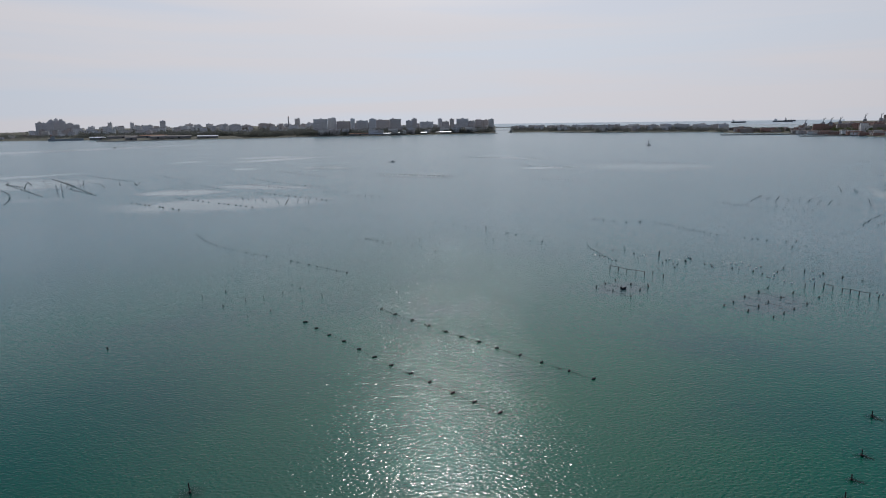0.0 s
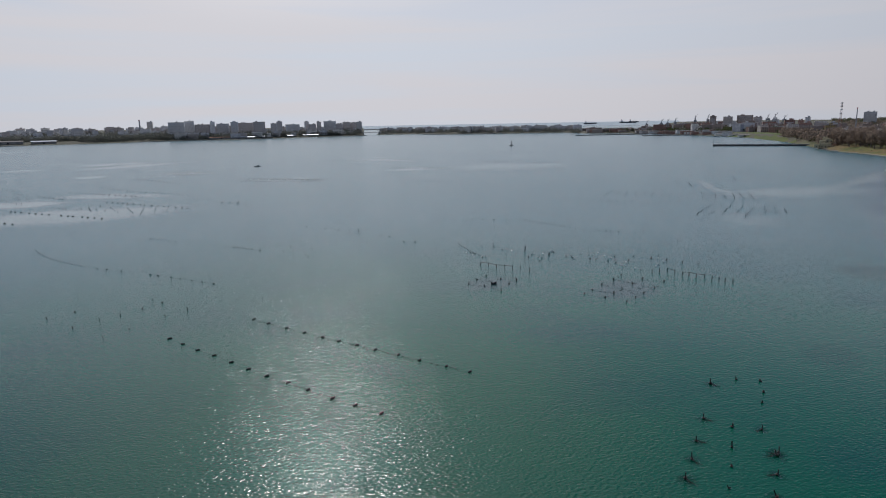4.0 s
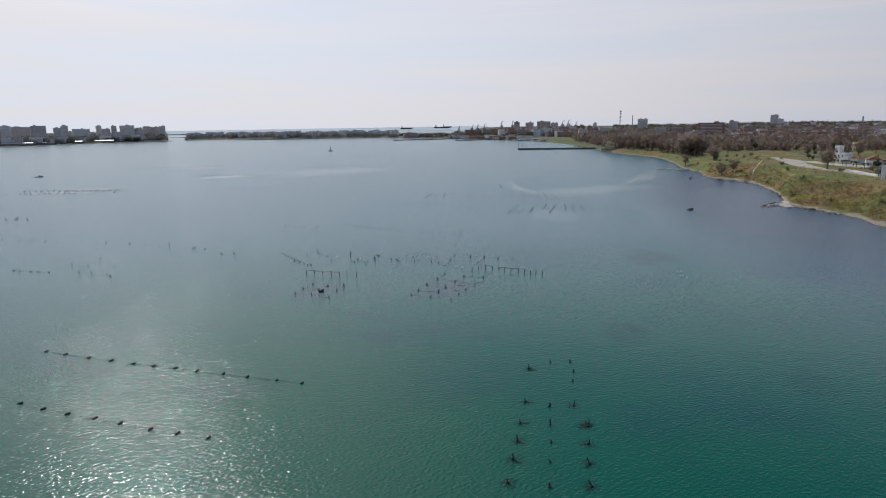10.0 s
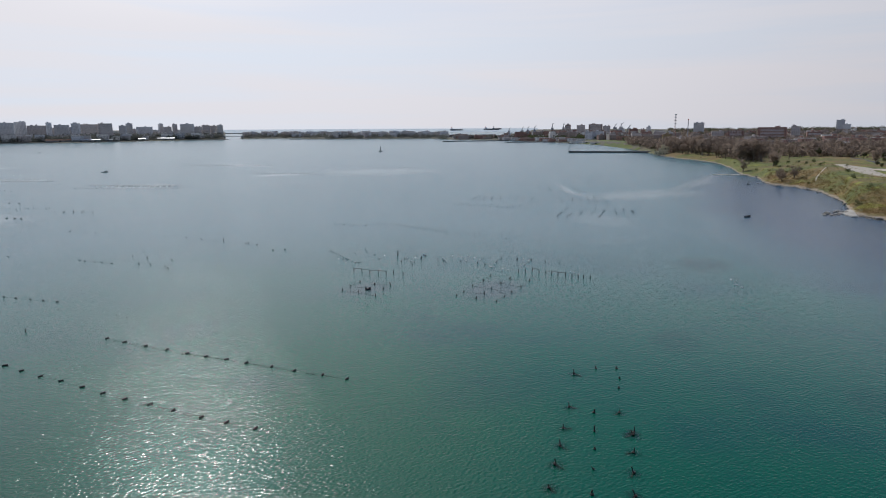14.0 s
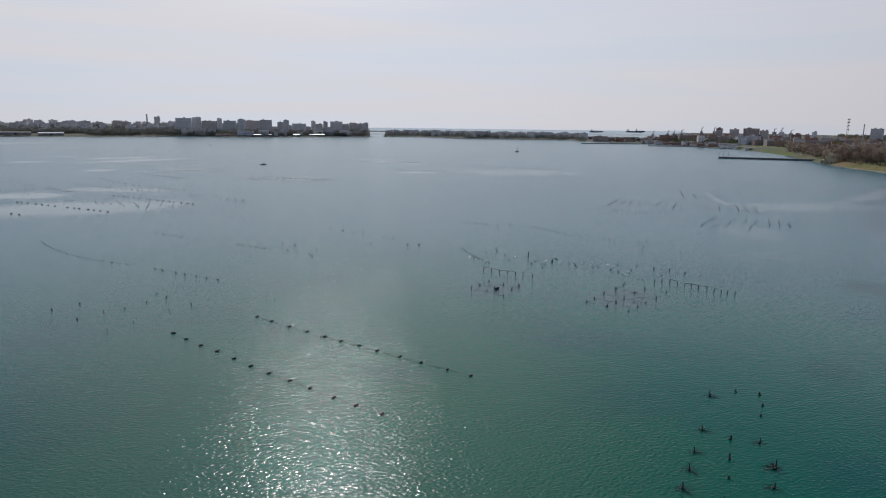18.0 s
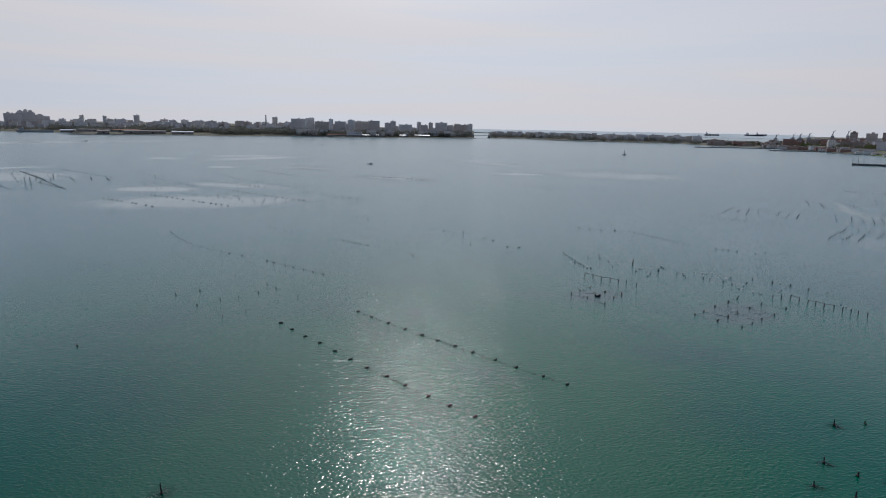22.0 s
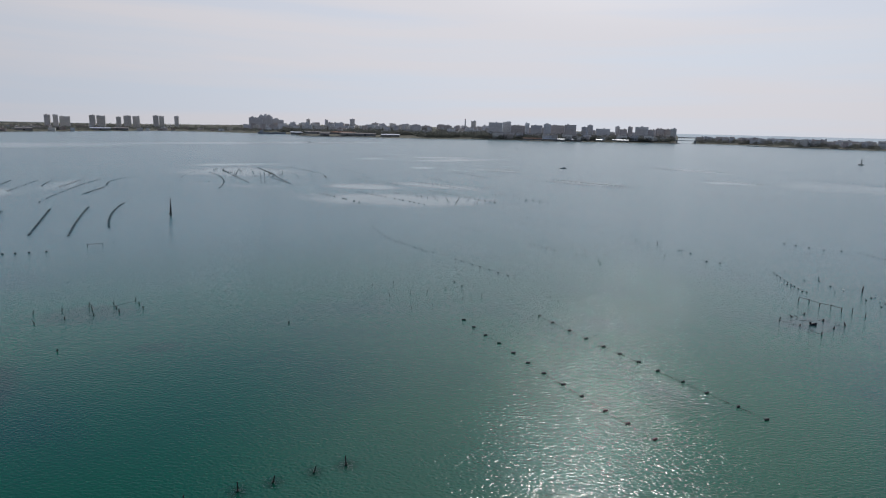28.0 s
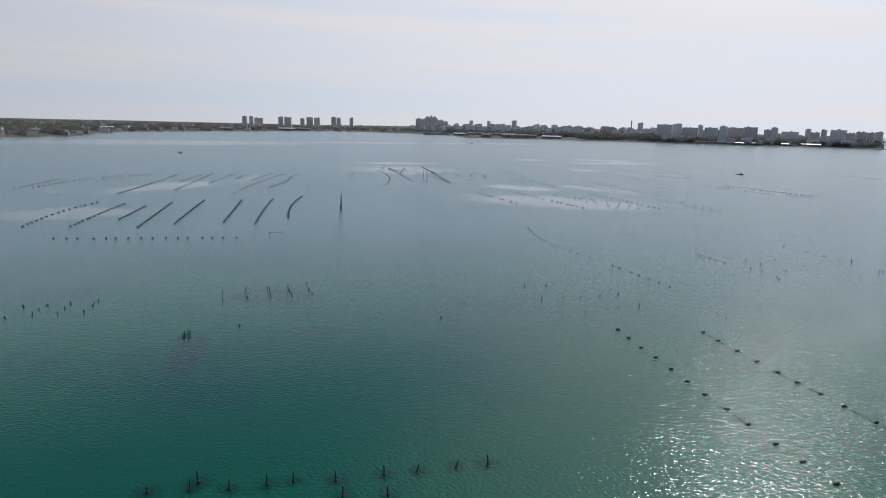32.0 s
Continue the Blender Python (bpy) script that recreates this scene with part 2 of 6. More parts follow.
def water_material():
    """Green lagoon water: three sizes of ripples, calm slicks where the mussel lines still the surface."""
    m = Nodes("lagoon_water")
    # slicks: centre x, y, half length, half width, turn in degrees
    slicks = [(-113, 318, 58, 29, 10, 1), (-158, 375, 27, 18, 0, 1), (-119, 405, 36, 14, -22, 0.8), (-188, 727, 66, 24, 49, 0.9), (-180, 576, 15, 14, 27, 0.8), (-106, 581, 25, 17, -21, 0.7),
              (-19, 477, 30, 18, -29, 0.8), (91, 541, 27, 13, -17, 0.9), (80, 694, 44, 15, -44, 0.8), (179, 540, 60, 46, -3, 0.5), (172, 214, 23, 13, 69, 0.45), (255, 284, 46, 22, 6, 0.55),
              (231, 317, 36, 4, 67, 0.6), (346, 328, 118, 8, 32, 0.5), (-320, 231, 42, 21, 102, 0.85), (-258, 140, 30, 17, 60, 0.85), (-324, 298, 32, 11, 123, 0.5), (-299, 442, 52, 44, 7, 0.7),
              (-351, 512, 48, 15, 49, 0.8), (-882, 618, 260, 110, 62, 0.8), (-684, 1081, 330, 52, 60, 0.7), (-217, 772, 42, 28, 25, 0.8), (190, 160, 70, 8, 55, 0.25), (-285, 697, 20, 22, 7, 0.6)]
    wob = m.node("ShaderNodeTexNoise", Scale=0.03, Detail=4.0)
    m.link(m.pos, wob.inputs["Vector"])
    push = m.tree.nodes.new("ShaderNodeVectorMath")
    push.operation = "MULTIPLY_ADD"
    m.link(wob.outputs["Color"], push.inputs[0])
    push.inputs[1].default_value, push.inputs[2].default_value = (26, 26, 0), (-13, -13, 0)
    moved = m.tree.nodes.new("ShaderNodeVectorMath")
    moved.operation = "ADD"
    m.link(m.pos, moved.inputs[0])
    m.link(push.outputs[0], moved.inputs[1])


    def patch(x, y, a, b, turn, where=None):
        c, s = math.cos(radians(turn)), math.sin(radians(turn))
        mp = m.node("ShaderNodeMapping", Location=(-(x * c + y * s) / a, (x * s - y * c) / b, 0), Rotation=(0, 0, -radians(turn)), Scale=(1, 1, 1))
        # rotate first, then scale: done as two mappings
        mp.inputs["Location"].default_value = (-(x * c + y * s), (x * s - y * c), 0)
        m.link(where or moved.outputs[0], mp.inputs["Vector"])
        sc = m.node("ShaderNodeMapping", Scale=(1 / a, 1 / b, 0))
        m.link(mp.outputs[0], sc.inputs["Vector"])
        ln = m.tree.nodes.new("ShaderNodeVectorMath")
        ln.operation = "LENGTH"
        m.link(sc.outputs[0], ln.inputs[0])
        return m.ramp(ln.outputs["Value"], 1.3, 0.45)

    calm = None
    for x, y, a, b, turn, much in slicks:
        one = m.math("MULTIPLY", patch(x, y, a, b, turn), much)
        calm = one if calm is None else m.math("MAXIMUM", calm, one)
    blue_band = patch(292, 205, 230, 52, 49)
    streak = m.ramp(m.noise(0.006, 3, 0.5, stretch=(1.0, 3.2, 1.0, -8)), 0.60, 0.82)
    calm = m.math("MAXIMUM", calm, m.math("MULTIPLY", streak, 0.8), clamp=True)
    ripple = m.math("SUBTRACT", 1.0, m.math("MULTIPLY", calm, 0.94))
    # ripples
    gust = m.math("ADD", 0.6, m.math("MULTIPLY", m.noise(0.018, 4), 0.8))
    w1 = m.noise(0.45, 2, 0.5, stretch=(0.7, 1.5, 1, 12), distort=0.3)
    w2 = m.noise(2.0, 1, 0.5, stretch=(0.85, 1.3, 1, -12))
    w3 = m.noise(5.2, 1, 0.5, stretch=(0.65, 1.3, 1, 8))
    w4 = m.noise(11.0, 1, 0.5, stretch=(0.8, 1.2, 1, -5))
    h = m.math("ADD", m.math("MULTIPLY", w1, 0.045), m.math("ADD", m.math("MULTIPLY", w2, 0.112), m.math("ADD", m.math("MULTIPLY", w3, 0.02), m.math("MULTIPLY", w4, 0.002))))
    h = m.math("MULTIPLY", m.math("MULTIPLY", h, gust), ripple)
    # ripples lowered near the camera, west and east of the glint, to fit its view
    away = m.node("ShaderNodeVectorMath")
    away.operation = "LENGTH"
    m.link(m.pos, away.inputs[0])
    sep = m.tree.nodes.new("ShaderNodeSeparateXYZ")
    m.link(m.pos, sep.inputs[0])
    deep = m.math("MULTIPLY", m.ramp(sep.outputs["X"], -5, -65), m.ramp(away.outputs["Value"], 170, 70))
    east_near = m.math("MULTIPLY", m.ramp(sep.outputs["X"], 22, 58), m.ramp(away.outputs["Value"], 210, 90))
    h = m.math("MULTIPLY", h, m.math("SUBTRACT", 1.0, m.math("ADD", m.math("MULTIPLY", deep, 0.68), m.math("MULTIPLY", east_near, 0.45))))
    m.bump(h, 1.0)
    # murky green body, bluer and darker in large soft patches
    body = m.mix(m.ramp(m.noise(0.008, 3), 0.35, 0.68), (0.0003, 0.080, 0.048), (0.0004, 0.098, 0.042))
    body = m.mix(m.ramp(m.noise(0.03, 4), 0.45, 0.75), body, (0.0003, 0.064, 0.048))
    # distance haze and sky sheen put into the colour, by distance from the camera
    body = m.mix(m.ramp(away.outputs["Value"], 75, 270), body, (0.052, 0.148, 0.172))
    # deep western water; its colour also carries the view's dim lower left corner
    body = m.mix(m.math("MULTIPLY", deep, 0.38), body, (0.0003, 0.032, 0.026))
    # blue sky mirrored in the ripples off the eastern shore, painted into the body
    body = m.mix(m.math("MULTIPLY", blue_band, 0.9), body, (0.008, 0.045, 0.095))
    # beds of weed on the bottom, and hung mussel ropes that brown the water of the pens
    for x, y, a, b, turn, much, tone in ((141, 128, 11, 8, 40, 0.5, (0.002, 0.05, 0.05)), (85, 82, 7, 5, 45, 0.4, (0.002, 0.05, 0.042)), (92, 50, 6, 4, 30, 0.4, (0.002, 0.05, 0.04)),
                                         (72, 130, 11, 8, 40, 0.6, (0.055, 0.075, 0.09)), (43, 144, 8, 6, 35, 0.5, (0.055, 0.075, 0.09)), (-104, 98, 10, 7, 40, 0.4, (0.03, 0.05, 0.05)), (-88, 65, 11, 3.5, -45, 0.5, (0.02, 0.035, 0.035)), (-77, 87, 5, 3, 35, 0.35, (0.02, 0.04, 0.04))):
        body = m.mix(m.math("MULTIPLY", patch(x, y, a, b, turn, m.pos), much), body, tone)
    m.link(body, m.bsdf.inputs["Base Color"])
    m.bsdf.inputs["IOR"].default_value = 1.30
    # rougher with distance from the camera, fitted to its view; slicks stay smoother
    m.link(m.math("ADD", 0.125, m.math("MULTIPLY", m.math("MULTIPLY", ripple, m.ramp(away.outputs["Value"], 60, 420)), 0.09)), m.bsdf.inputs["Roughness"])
    return m.mat


def sunk_material():
    """Dark mussel ropes seen through murky water: densest at the stake, lost towards the rim."""
    m = Nodes("sunk_mussel_ropes")
    coord = m.tree.nodes.new("ShaderNodeTexCoord").outputs["Object"]
    flat = m.node("ShaderNodeVectorMath")
    flat.operation = "LENGTH"
    m.link(coord, flat.inputs[0])
    worn = m.math("ADD", flat.outputs["Value"], m.math("MULTIPLY", m.math("SUBTRACT", m.noise(1.6, 3), 0.5), 1.6))
    murk = m.math("MULTIPLY", m.ramp(worn, 1.6, 0.0), 0.32)
    m.bsdf.inputs["Base Color"].default_value = (0.004, 0.016, 0.013, 1)
    m.bsdf.inputs["Roughness"].default_value = 0.2
    m.bsdf.inputs["Specular IOR Level"].default_value = 0.4
    clear = m.tree.nodes.new("ShaderNodeBsdfTransparent")
    both = m.node("ShaderNodeMixShader")
    m.link(murk, both.inputs[0])
    m.link(clear.outputs[0], both.inputs[1])
    m.link(m.bsdf.outputs[0], both.inputs[2])
    m.link(both.outputs[0], m.tree.nodes["Material Output"].inputs["Surface"])
    return m.mat


def ground_material():
    m = Nodes("shore_ground")
    sep = m.tree.nodes.new("ShaderNodeSeparateXYZ")
    m.link(m.pos, sep.inputs[0])
    n1, n2, n3 = m.noise(0.022, 4), m.noise(0.12, 4), m.noise(1.3, 4)
    green = m.mix(m.ramp(n2, 0.35, 0.65), (0.085, 0.105, 0.016), (0.15, 0.155, 0.024))
    brown = m.mix(m.ramp(n2, 0.35, 0.65), (0.25, 0.155, 0.05), (0.17, 0.12, 0.036))
    field = m.mix(m.ramp(n1, 0.40, 0.56), brown, green)
    field = m.mix(m.math("MULTIPLY", m.ramp(m.noise(0.3, 4), 0.48, 0.66), 0.7), field, (0.05, 0.055, 0.016))
    field = m.mix(m.math("MULTIPLY", m.ramp(m.noise(0.07, 3), 0.56, 0.7), 0.8), field, (0.25, 0.25, 0.02))
    away = m.node("ShaderNodeVectorMath")
    away.operation = "LENGTH"
    m.link(m.pos, away.inputs[0])
    town = m.mix(m.ramp(n2, 0.35, 0.7), (0.085, 0.085, 0.045), (0.13, 0.108, 0.075))
    col = m.mix(m.ramp(away.outputs["Value"], 800, 1150), field, town)
    sand = m.mix(m.ramp(n3, 0.3, 0.7), (0.24, 0.19, 0.13), (0.36, 0.30, 0.22))
    edge = m.math("ADD", sep.outputs["Z"], m.math("MULTIPLY", m.math("SUBTRACT", n2, 0.5), 1.6))
    beach = m.math("MULTIPLY", m.ramp(edge, 0.95, 0.6), m.ramp(away.outputs["Value"], 1000, 700))
    col = m.mix(beach, col, sand)
    wet = m.ramp(sep.outputs["Z"], 0.28, 0.02)
    col = m.mix(wet, col, (0.07, 0.06, 0.05))
    m.link(col, m.bsdf.inputs["Base Color"])
    m.bsdf.inputs["Roughness"].default_value = 0.9
    m.bump(m.math("ADD", m.math("MULTIPLY", n3, 0.4), n2), 0.5)
    return m.mat


M_WATER = water_material()
M_GROUND = ground_material()
# sun glare and haze of the far sea, put into a pale matt colour
M_FARSEA = surface("far_sea_glare", (0.44, 0.50, 0.53), (0.52, 0.57, 0.59), 0.9, 0.004, 0.02, 0.0)
M_STAKE = surface("wet_timber", (0.011, 0.011, 0.010), (0.028, 0.026, 0.023), 0.75, 2.0, 14, 0.01)
M_SUNK = sunk_material()
M_RAIL = surface("grey_timber", (0.07, 0.06, 0.05), (0.13, 0.11, 0.09), 0.8, 2.0, 14, 0.01)
M_ROPE = surface("tarred_rope", (0.025, 0.022, 0.02), (0.06, 0.05, 0.04), 0.85, 3.0, 20, 0.005)
M_DRUM = surface("black_plastic", (0.010, 0.011, 0.012), (0.02, 0.02, 0.021), 0.7, 2.0, 15, 0.004)
M_PALE = surface("white_plastic", (0.6, 0.6, 0.58), (0.75, 0.75, 0.72), 0.5, 2.0, 15, 0.004)
M_CONCRETE = surface("sea_concrete", (0.16, 0.155, 0.15), (0.27, 0.26, 0.25), 0.85, 0.2, 2.0, 0.02)
M_DARKCON = surface("dark_quay", (0.06, 0.06, 0.06), (0.12, 0.115, 0.11), 0.85, 0.2, 2.0, 0.02)
M_ROCK = surface("shore_rock", (0.13, 0.115, 0.10), (0.32, 0.29, 0.25), 0.9, 0.3, 2.5, 0.06)
M_SLAB = surface("pale_limestone", (0.38, 0.34, 0.28), (0.52, 0.48, 0.42), 0.9, 0.3, 2.5, 0.05)
M_TRACK = surface("gravel_track", (0.45, 0.385, 0.30), (0.58, 0.51, 0.42), 0.95, 0.2, 2.0, 0.03)
M_MEADOW = surface("far_meadow", (0.06, 0.085, 0.016), (0.12, 0.13, 0.025), 0.95, 0.03, 0.4, 0.05)
M_ASPHALT = surface("asphalt", (0.05, 0.05, 0.05), (0.085, 0.082, 0.08), 0.9, 0.3, 4.0, 0.01)
M_WHITE = surface("white_wall", (0.66, 0.65, 0.62), (0.8, 0.79, 0.77), 0.8, 0.3, 3.0, 0.01, vary=0.1)
M_PLASTER = surface("pale_plaster", (0.60, 0.58, 0.57), (0.74, 0.72, 0.71), 0.85, 0.2, 2.0, 0.01)
M_YELLOW = surface("ochre_wall", (0.46, 0.40, 0.26), (0.56, 0.49, 0.33), 0.85, 0.3, 3.0, 0.01)
M_TILE = surface("terracotta_roof", (0.26, 0.12, 0.07), (0.38, 0.19, 0.12), 0.85, 0.5, 4.0, 0.03)
M_FLATROOF = surface("flat_roof", (0.24, 0.21, 0.19), (0.37, 0.33, 0.30), 0.9, 0.2, 2.0, 0.02)
M_GLASS = surface("dark_window", (0.02, 0.022, 0.026), (0.04, 0.042, 0.048), 0.15, 1.0, 3.0, 0.0)
M_METALROOF = surface("bright_sheet_roof", (0.55, 0.56, 0.58), (0.7, 0.71, 0.73), 0.4, 0.1, 1.0, 0.01)
M_STEEL = surface("painted_steel", (0.22, 0.23, 0.25), (0.34, 0.35, 0.37), 0.6, 0.3, 2.0, 0.01)
M_RED = surface("red_paint", (0.38, 0.07, 0.05), (0.5, 0.12, 0.08), 0.6, 0.3, 2.0, 0.01)
M_HULL = surface("dark_hull", (0.015, 0.02, 0.03), (0.035, 0.045, 0.06), 0.5, 0.8, 6.0, 0.005)
M_TRUNK = surface("bark", (0.13, 0.105, 0.085), (0.21, 0.175, 0.14), 0.9, 1.0, 8.0, 0.03)
M_TWIG = leafage("winter_twigs", (0.20, 0.152, 0.12), (0.34, 0.265, 0.205))
M_LEAF = leafage("olive_leaves", (0.06, 0.075, 0.03), (0.12, 0.13, 0.06))
M_PINE = leafage("dark_leaves", (0.07, 0.075, 0.045), (0.12, 0.125, 0.075))
# far foliage greyed and lightened: distance haze put into the leaf colour
M_HAZED = leafage("hazed_far_leaves", (0.12, 0.125, 0.105), (0.20, 0.20, 0.175))
M_REED = leafage("dry_reeds", (0.17, 0.115, 0.05), (0.24, 0.17, 0.07))
M_SHRUB = leafage("green_scrub", (0.11, 0.13, 0.025), (0.20, 0.20, 0.04))
# far wall and window tones paled; they carry the town's distance haze
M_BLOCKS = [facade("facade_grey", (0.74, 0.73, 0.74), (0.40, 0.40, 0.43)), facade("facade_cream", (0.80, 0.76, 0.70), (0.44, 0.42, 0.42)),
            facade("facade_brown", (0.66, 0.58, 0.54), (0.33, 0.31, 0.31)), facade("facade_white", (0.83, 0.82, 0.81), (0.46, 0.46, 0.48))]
M_BRICKRED = facade("facade_red", (0.42, 0.24, 0.19), (0.08, 0.06, 0.055))
M_DUN = facade("facade_dun", (0.40, 0.32, 0.28), (0.16, 0.14, 0.13))
M_OCHREBLOCK = facade("facade_ochre", (0.5, 0.38, 0.17), (0.07, 0.06, 0.05))


# ---- small building kit ----
def part(name, bm, material, parent=None, label="", smooth=False):
    """Links a bmesh as one mesh object, under a thing or a part where one is given."""
    me = bpy.data.meshes.new(name)
    bm.to_mesh(me)
    bm.free()
    me.materials.append(material)
    if smooth:
        me.polygons.foreach_set("use_smooth", [True] * len(me.polygons))
    ob = new(name, me)
    ob.parent = parent
    if label:
        tagged(ob, label)
    return ob


def soup(name, verts, faces, material, parent=None):
    me = bpy.data.meshes.new(name)
    me.from_pydata(verts, [], faces)
    me.materials.append(material)
    ob = new(name, me)
    ob.parent = parent
    return ob


def thing(name, label, category, group="", m=None):
    ob = tagged(new(name), label, category, group)
    if m is not None:
        ob.matrix_basis = m
    return ob


def box(bm, x, y, z, sx, sy, sz, turn=0.0, taper=1.0):
    """A block that stands on z, with slightly chamfered upright edges."""
    c, s = math.cos(turn), math.sin(turn)
    k = min(sx, sy) * 0.04
    ring = [(-sx / 2 + k, -sy / 2), (sx / 2 - k, -sy / 2), (sx / 2, -sy / 2 + k), (sx / 2, sy / 2 - k), (sx / 2 - k, sy / 2), (-sx / 2 + k, sy / 2), (-sx / 2, sy / 2 - k), (-sx / 2, -sy / 2 + k)]
    lo = [bm.verts.new((x + a * c - b * s, y + a * s + b * c, z)) for a, b in ring]
    hi = [bm.verts.new((x + taper * (a * c - b * s), y + taper * (a * s + b * c), z + sz)) for a, b in ring]
    n = len(ring)
    for i in range(n):
        bm.faces.new((lo[i], lo[(i + 1) % n], hi[(i + 1) % n], hi[i]))
    bm.faces.new(hi)
    bm.faces.new(lo[::-1])


def rod(bm, a, b, r0, r1=None, n=6):
    """A tapered round bar from a to b, closed at both ends."""
    a, b = Vector(a), Vector(b)
    r1 = r0 if r1 is None else r1
    d = (b - a).normalized()
    u = d.orthogonal().normalized()
    v = d.cross(u)
    rings = []
    for p, r in ((a, r0), (b, r1)):
        rings.append([bm.verts.new(p + r * (math.cos(t) * u + math.sin(t) * v)) for t in [2 * math.pi * i / n for i in range(n)]])
    for i in range(n):
        bm.faces.new((rings[0][i], rings[0][(i + 1) % n], rings[1][(i + 1) % n], rings[1][i]))
    bm.faces.new(rings[0][::-1])
    bm.faces.new(rings[1])


def lathe(bm, profile, axis="z", n=10, at=(0, 0, 0)):
    """A turned solid: profile of (radius, height) along z or x."""
    rings = []
    for r, h in profile:
        ring = []
        for i in range(n):
            t = 2 * math.pi * i / n
            a, b = r * math.cos(t), r * math.sin(t)
            ring.append(bm.verts.new((at[0] + (a if axis == "z" else h), at[1] + b, at[2] + (h if axis == "z" else a))))
        rings.append(ring)
    for lo, hi in zip(rings, rings[1:]):
        for i in range(n):
            bm.faces.new((lo[i], lo[(i + 1) % n], hi[(i + 1) % n], hi[i]))
    bm.faces.new(rings[0][::-1])
    bm.faces.new(rings[-1])
    bmesh.ops.recalc_face_normals(bm, faces=bm.faces)


def polar(az, d):
    return d * math.sin(radians(az)), d * math.cos(radians(az))


# ---- the lie of the land: distance of the shore by bearing, in degrees from the sun's line ----
WEST_SHORE = [(-180, 1000), (-120, 1000), (-80, 1150), (-66, 1240), (-61, 1340), (-57.7, 1760), (-54, 1900), (-50, 2040), (-47.4, 2150), (-40, 2550),
              (-36, 2500), (-32, 2350), (-29, 2250), (-27.9, 1980), (-23.3, 2010), (-17.8, 1990), (-12.5, 2060), (-8.9, 2060), (-6, 2020), (0, 2150), (4.8, 2250)]
EAST_SHORE = [(6.3, 2350), (11, 2330), (13, 2150), (19, 2100), (23, 2120), (25, 1930), (29, 1850), (33.2, 1606), (36.4, 1471), (38.4, 1329), (40.6, 1153), (42.3, 985),
              (43.6, 868), (45, 808), (46.6, 770), (48.2, 714), (49.3, 630), (49.8, 575), (50.5, 548), (51.3, 530), (51.8, 485), (52.5, 468), (54, 461), (55.7, 436),
              (57.4, 384), (58.0, 345), (58.6, 326), (60.2, 317), (61.7, 308), (63.3, 298), (64.3, 282), (70, 255), (90, 300), (120, 900), (180, 1000)]
BACK = [(-180, 6000), (4.9, 6000), (5.0, 0), (6.15, 0), (6.3, 230), (20, 260), (29, 240), (31, 380), (32.6, 6000), (180, 6000)]
BANK = [(-180, 3), (-60, 2.5), (-48, 3), (-30, 5), (-5, 7), (5, 7), (7, 5), (20, 4), (28, 3.5), (36, 5.5), (40, 7), (44, 5), (48, 4), (53, 5), (56, 8), (64, 8), (180, 8)]
SHORE_AZ = np.array([p[0] for p in WEST_SHORE + EAST_SHORE])
SHORE_D = np.array([p[1] for p in WEST_SHORE + EAST_SHORE], float)
BACK_AZ, BACK_D = np.array(BACK, float).T
BANK_AZ, BANK_H = np.array(BANK, float).T


def shore(az):
    d = np.interp(az, SHORE_AZ, SHORE_D)
    rough = np.sin(az * 9.1) * 0.5 + np.sin(az * 21.7 + 1) * 0.3 + np.sin(az * 47.3 + 2) * 0.2
    return d * (1 + 0.006 * rough)


def step(a, b, x):
    t = np.clip((x - a) / (b - a), 0, 1)
    return t * t * (3 - 2 * t)


def height(az, d):
    """The ground's height at a bearing and distance: sea bed, beach, bank, gently rising land."""
    s = d - shore(az)
    edge = np.minimum(s, np.interp(az, BACK_AZ, BACK_D) - s)
    bank = np.interp(az, BANK_AZ, BANK_H)
    x, y = d * np.sin(np.radians(az)), d * np.cos(np.radians(az))
    lumps = np.sin(x * 0.031 + 1) * np.sin(y * 0.027) * 0.5 + np.sin(x * 0.09) * np.sin(y * 0.083 + 2) * 0.25
    land = 1.1 * (1 - np.exp(-np.maximum(edge, 0) / 5)) + bank * step(6, 75, edge) * (1 + 0.18 * lumps) + np.interp(az, [-42, -33], [1, 8]) * step(700, 2600, edge) + np.interp(az, [-34, -28, -14, -4, 2], [0, 15, 16, 9, 0]) * step(120, 520, edge)
    return np.where(edge > 0, land, np.maximum(edge * 0.25, -3.0))


def ground_at(x, y):
    return float(height(np.array(math.degrees(math.atan2(x, y))), np.array(math.hypot(x, y))))


def build_ground():
    az = np.concatenate([np.arange(-180, -72, 4.0), np.arange(-72, 72, 0.2), np.arange(72, 180, 4.0)])
    levels = np.array([-60, -20, -8, -3, -1, -0.3, 0.3, 1, 2, 3.5, 5.5, 8, 11, 15, 20, 26, 33, 41, 50, 60, 72, 86, 102, 120, 140, 165, 195, 222, 232, 245, 262, 300,
                       350, 410, 480, 560, 660, 780, 920, 1100, 1300, 1600, 1900, 2300, 2800, 3500, 4600])
    a, s = np.meshgrid(az, levels, indexing="ij")
    d = np.minimum(shore(a) + s, 4930)
    z = height(a, d)
    x, y = d * np.sin(np.radians(a)), d * np.cos(np.radians(a))
    n, k = a.shape
    verts = np.stack([x, y, z], -1).reshape(-1, 3).tolist()
    faces = []
    for i in range(n):
        j = (i + 1) % n
        for q in range(k - 1):
            faces.append((i * k + q, i * k + q + 1, j * k + q + 1, j * k + q))
    verts.append((0, 0, -3.0))
    faces += [(i * k, ((i + 1) % n) * k, n * k) for i in range(n)]
    ob = soup("ground", verts, faces, M_GROUND)
    ob.data.polygons.foreach_set("use_smooth", [True] * len(ob.data.polygons))
    return tagged(ob, "low grassy shore with sandy edge and town land", "ground", kind="structure")


build_ground()


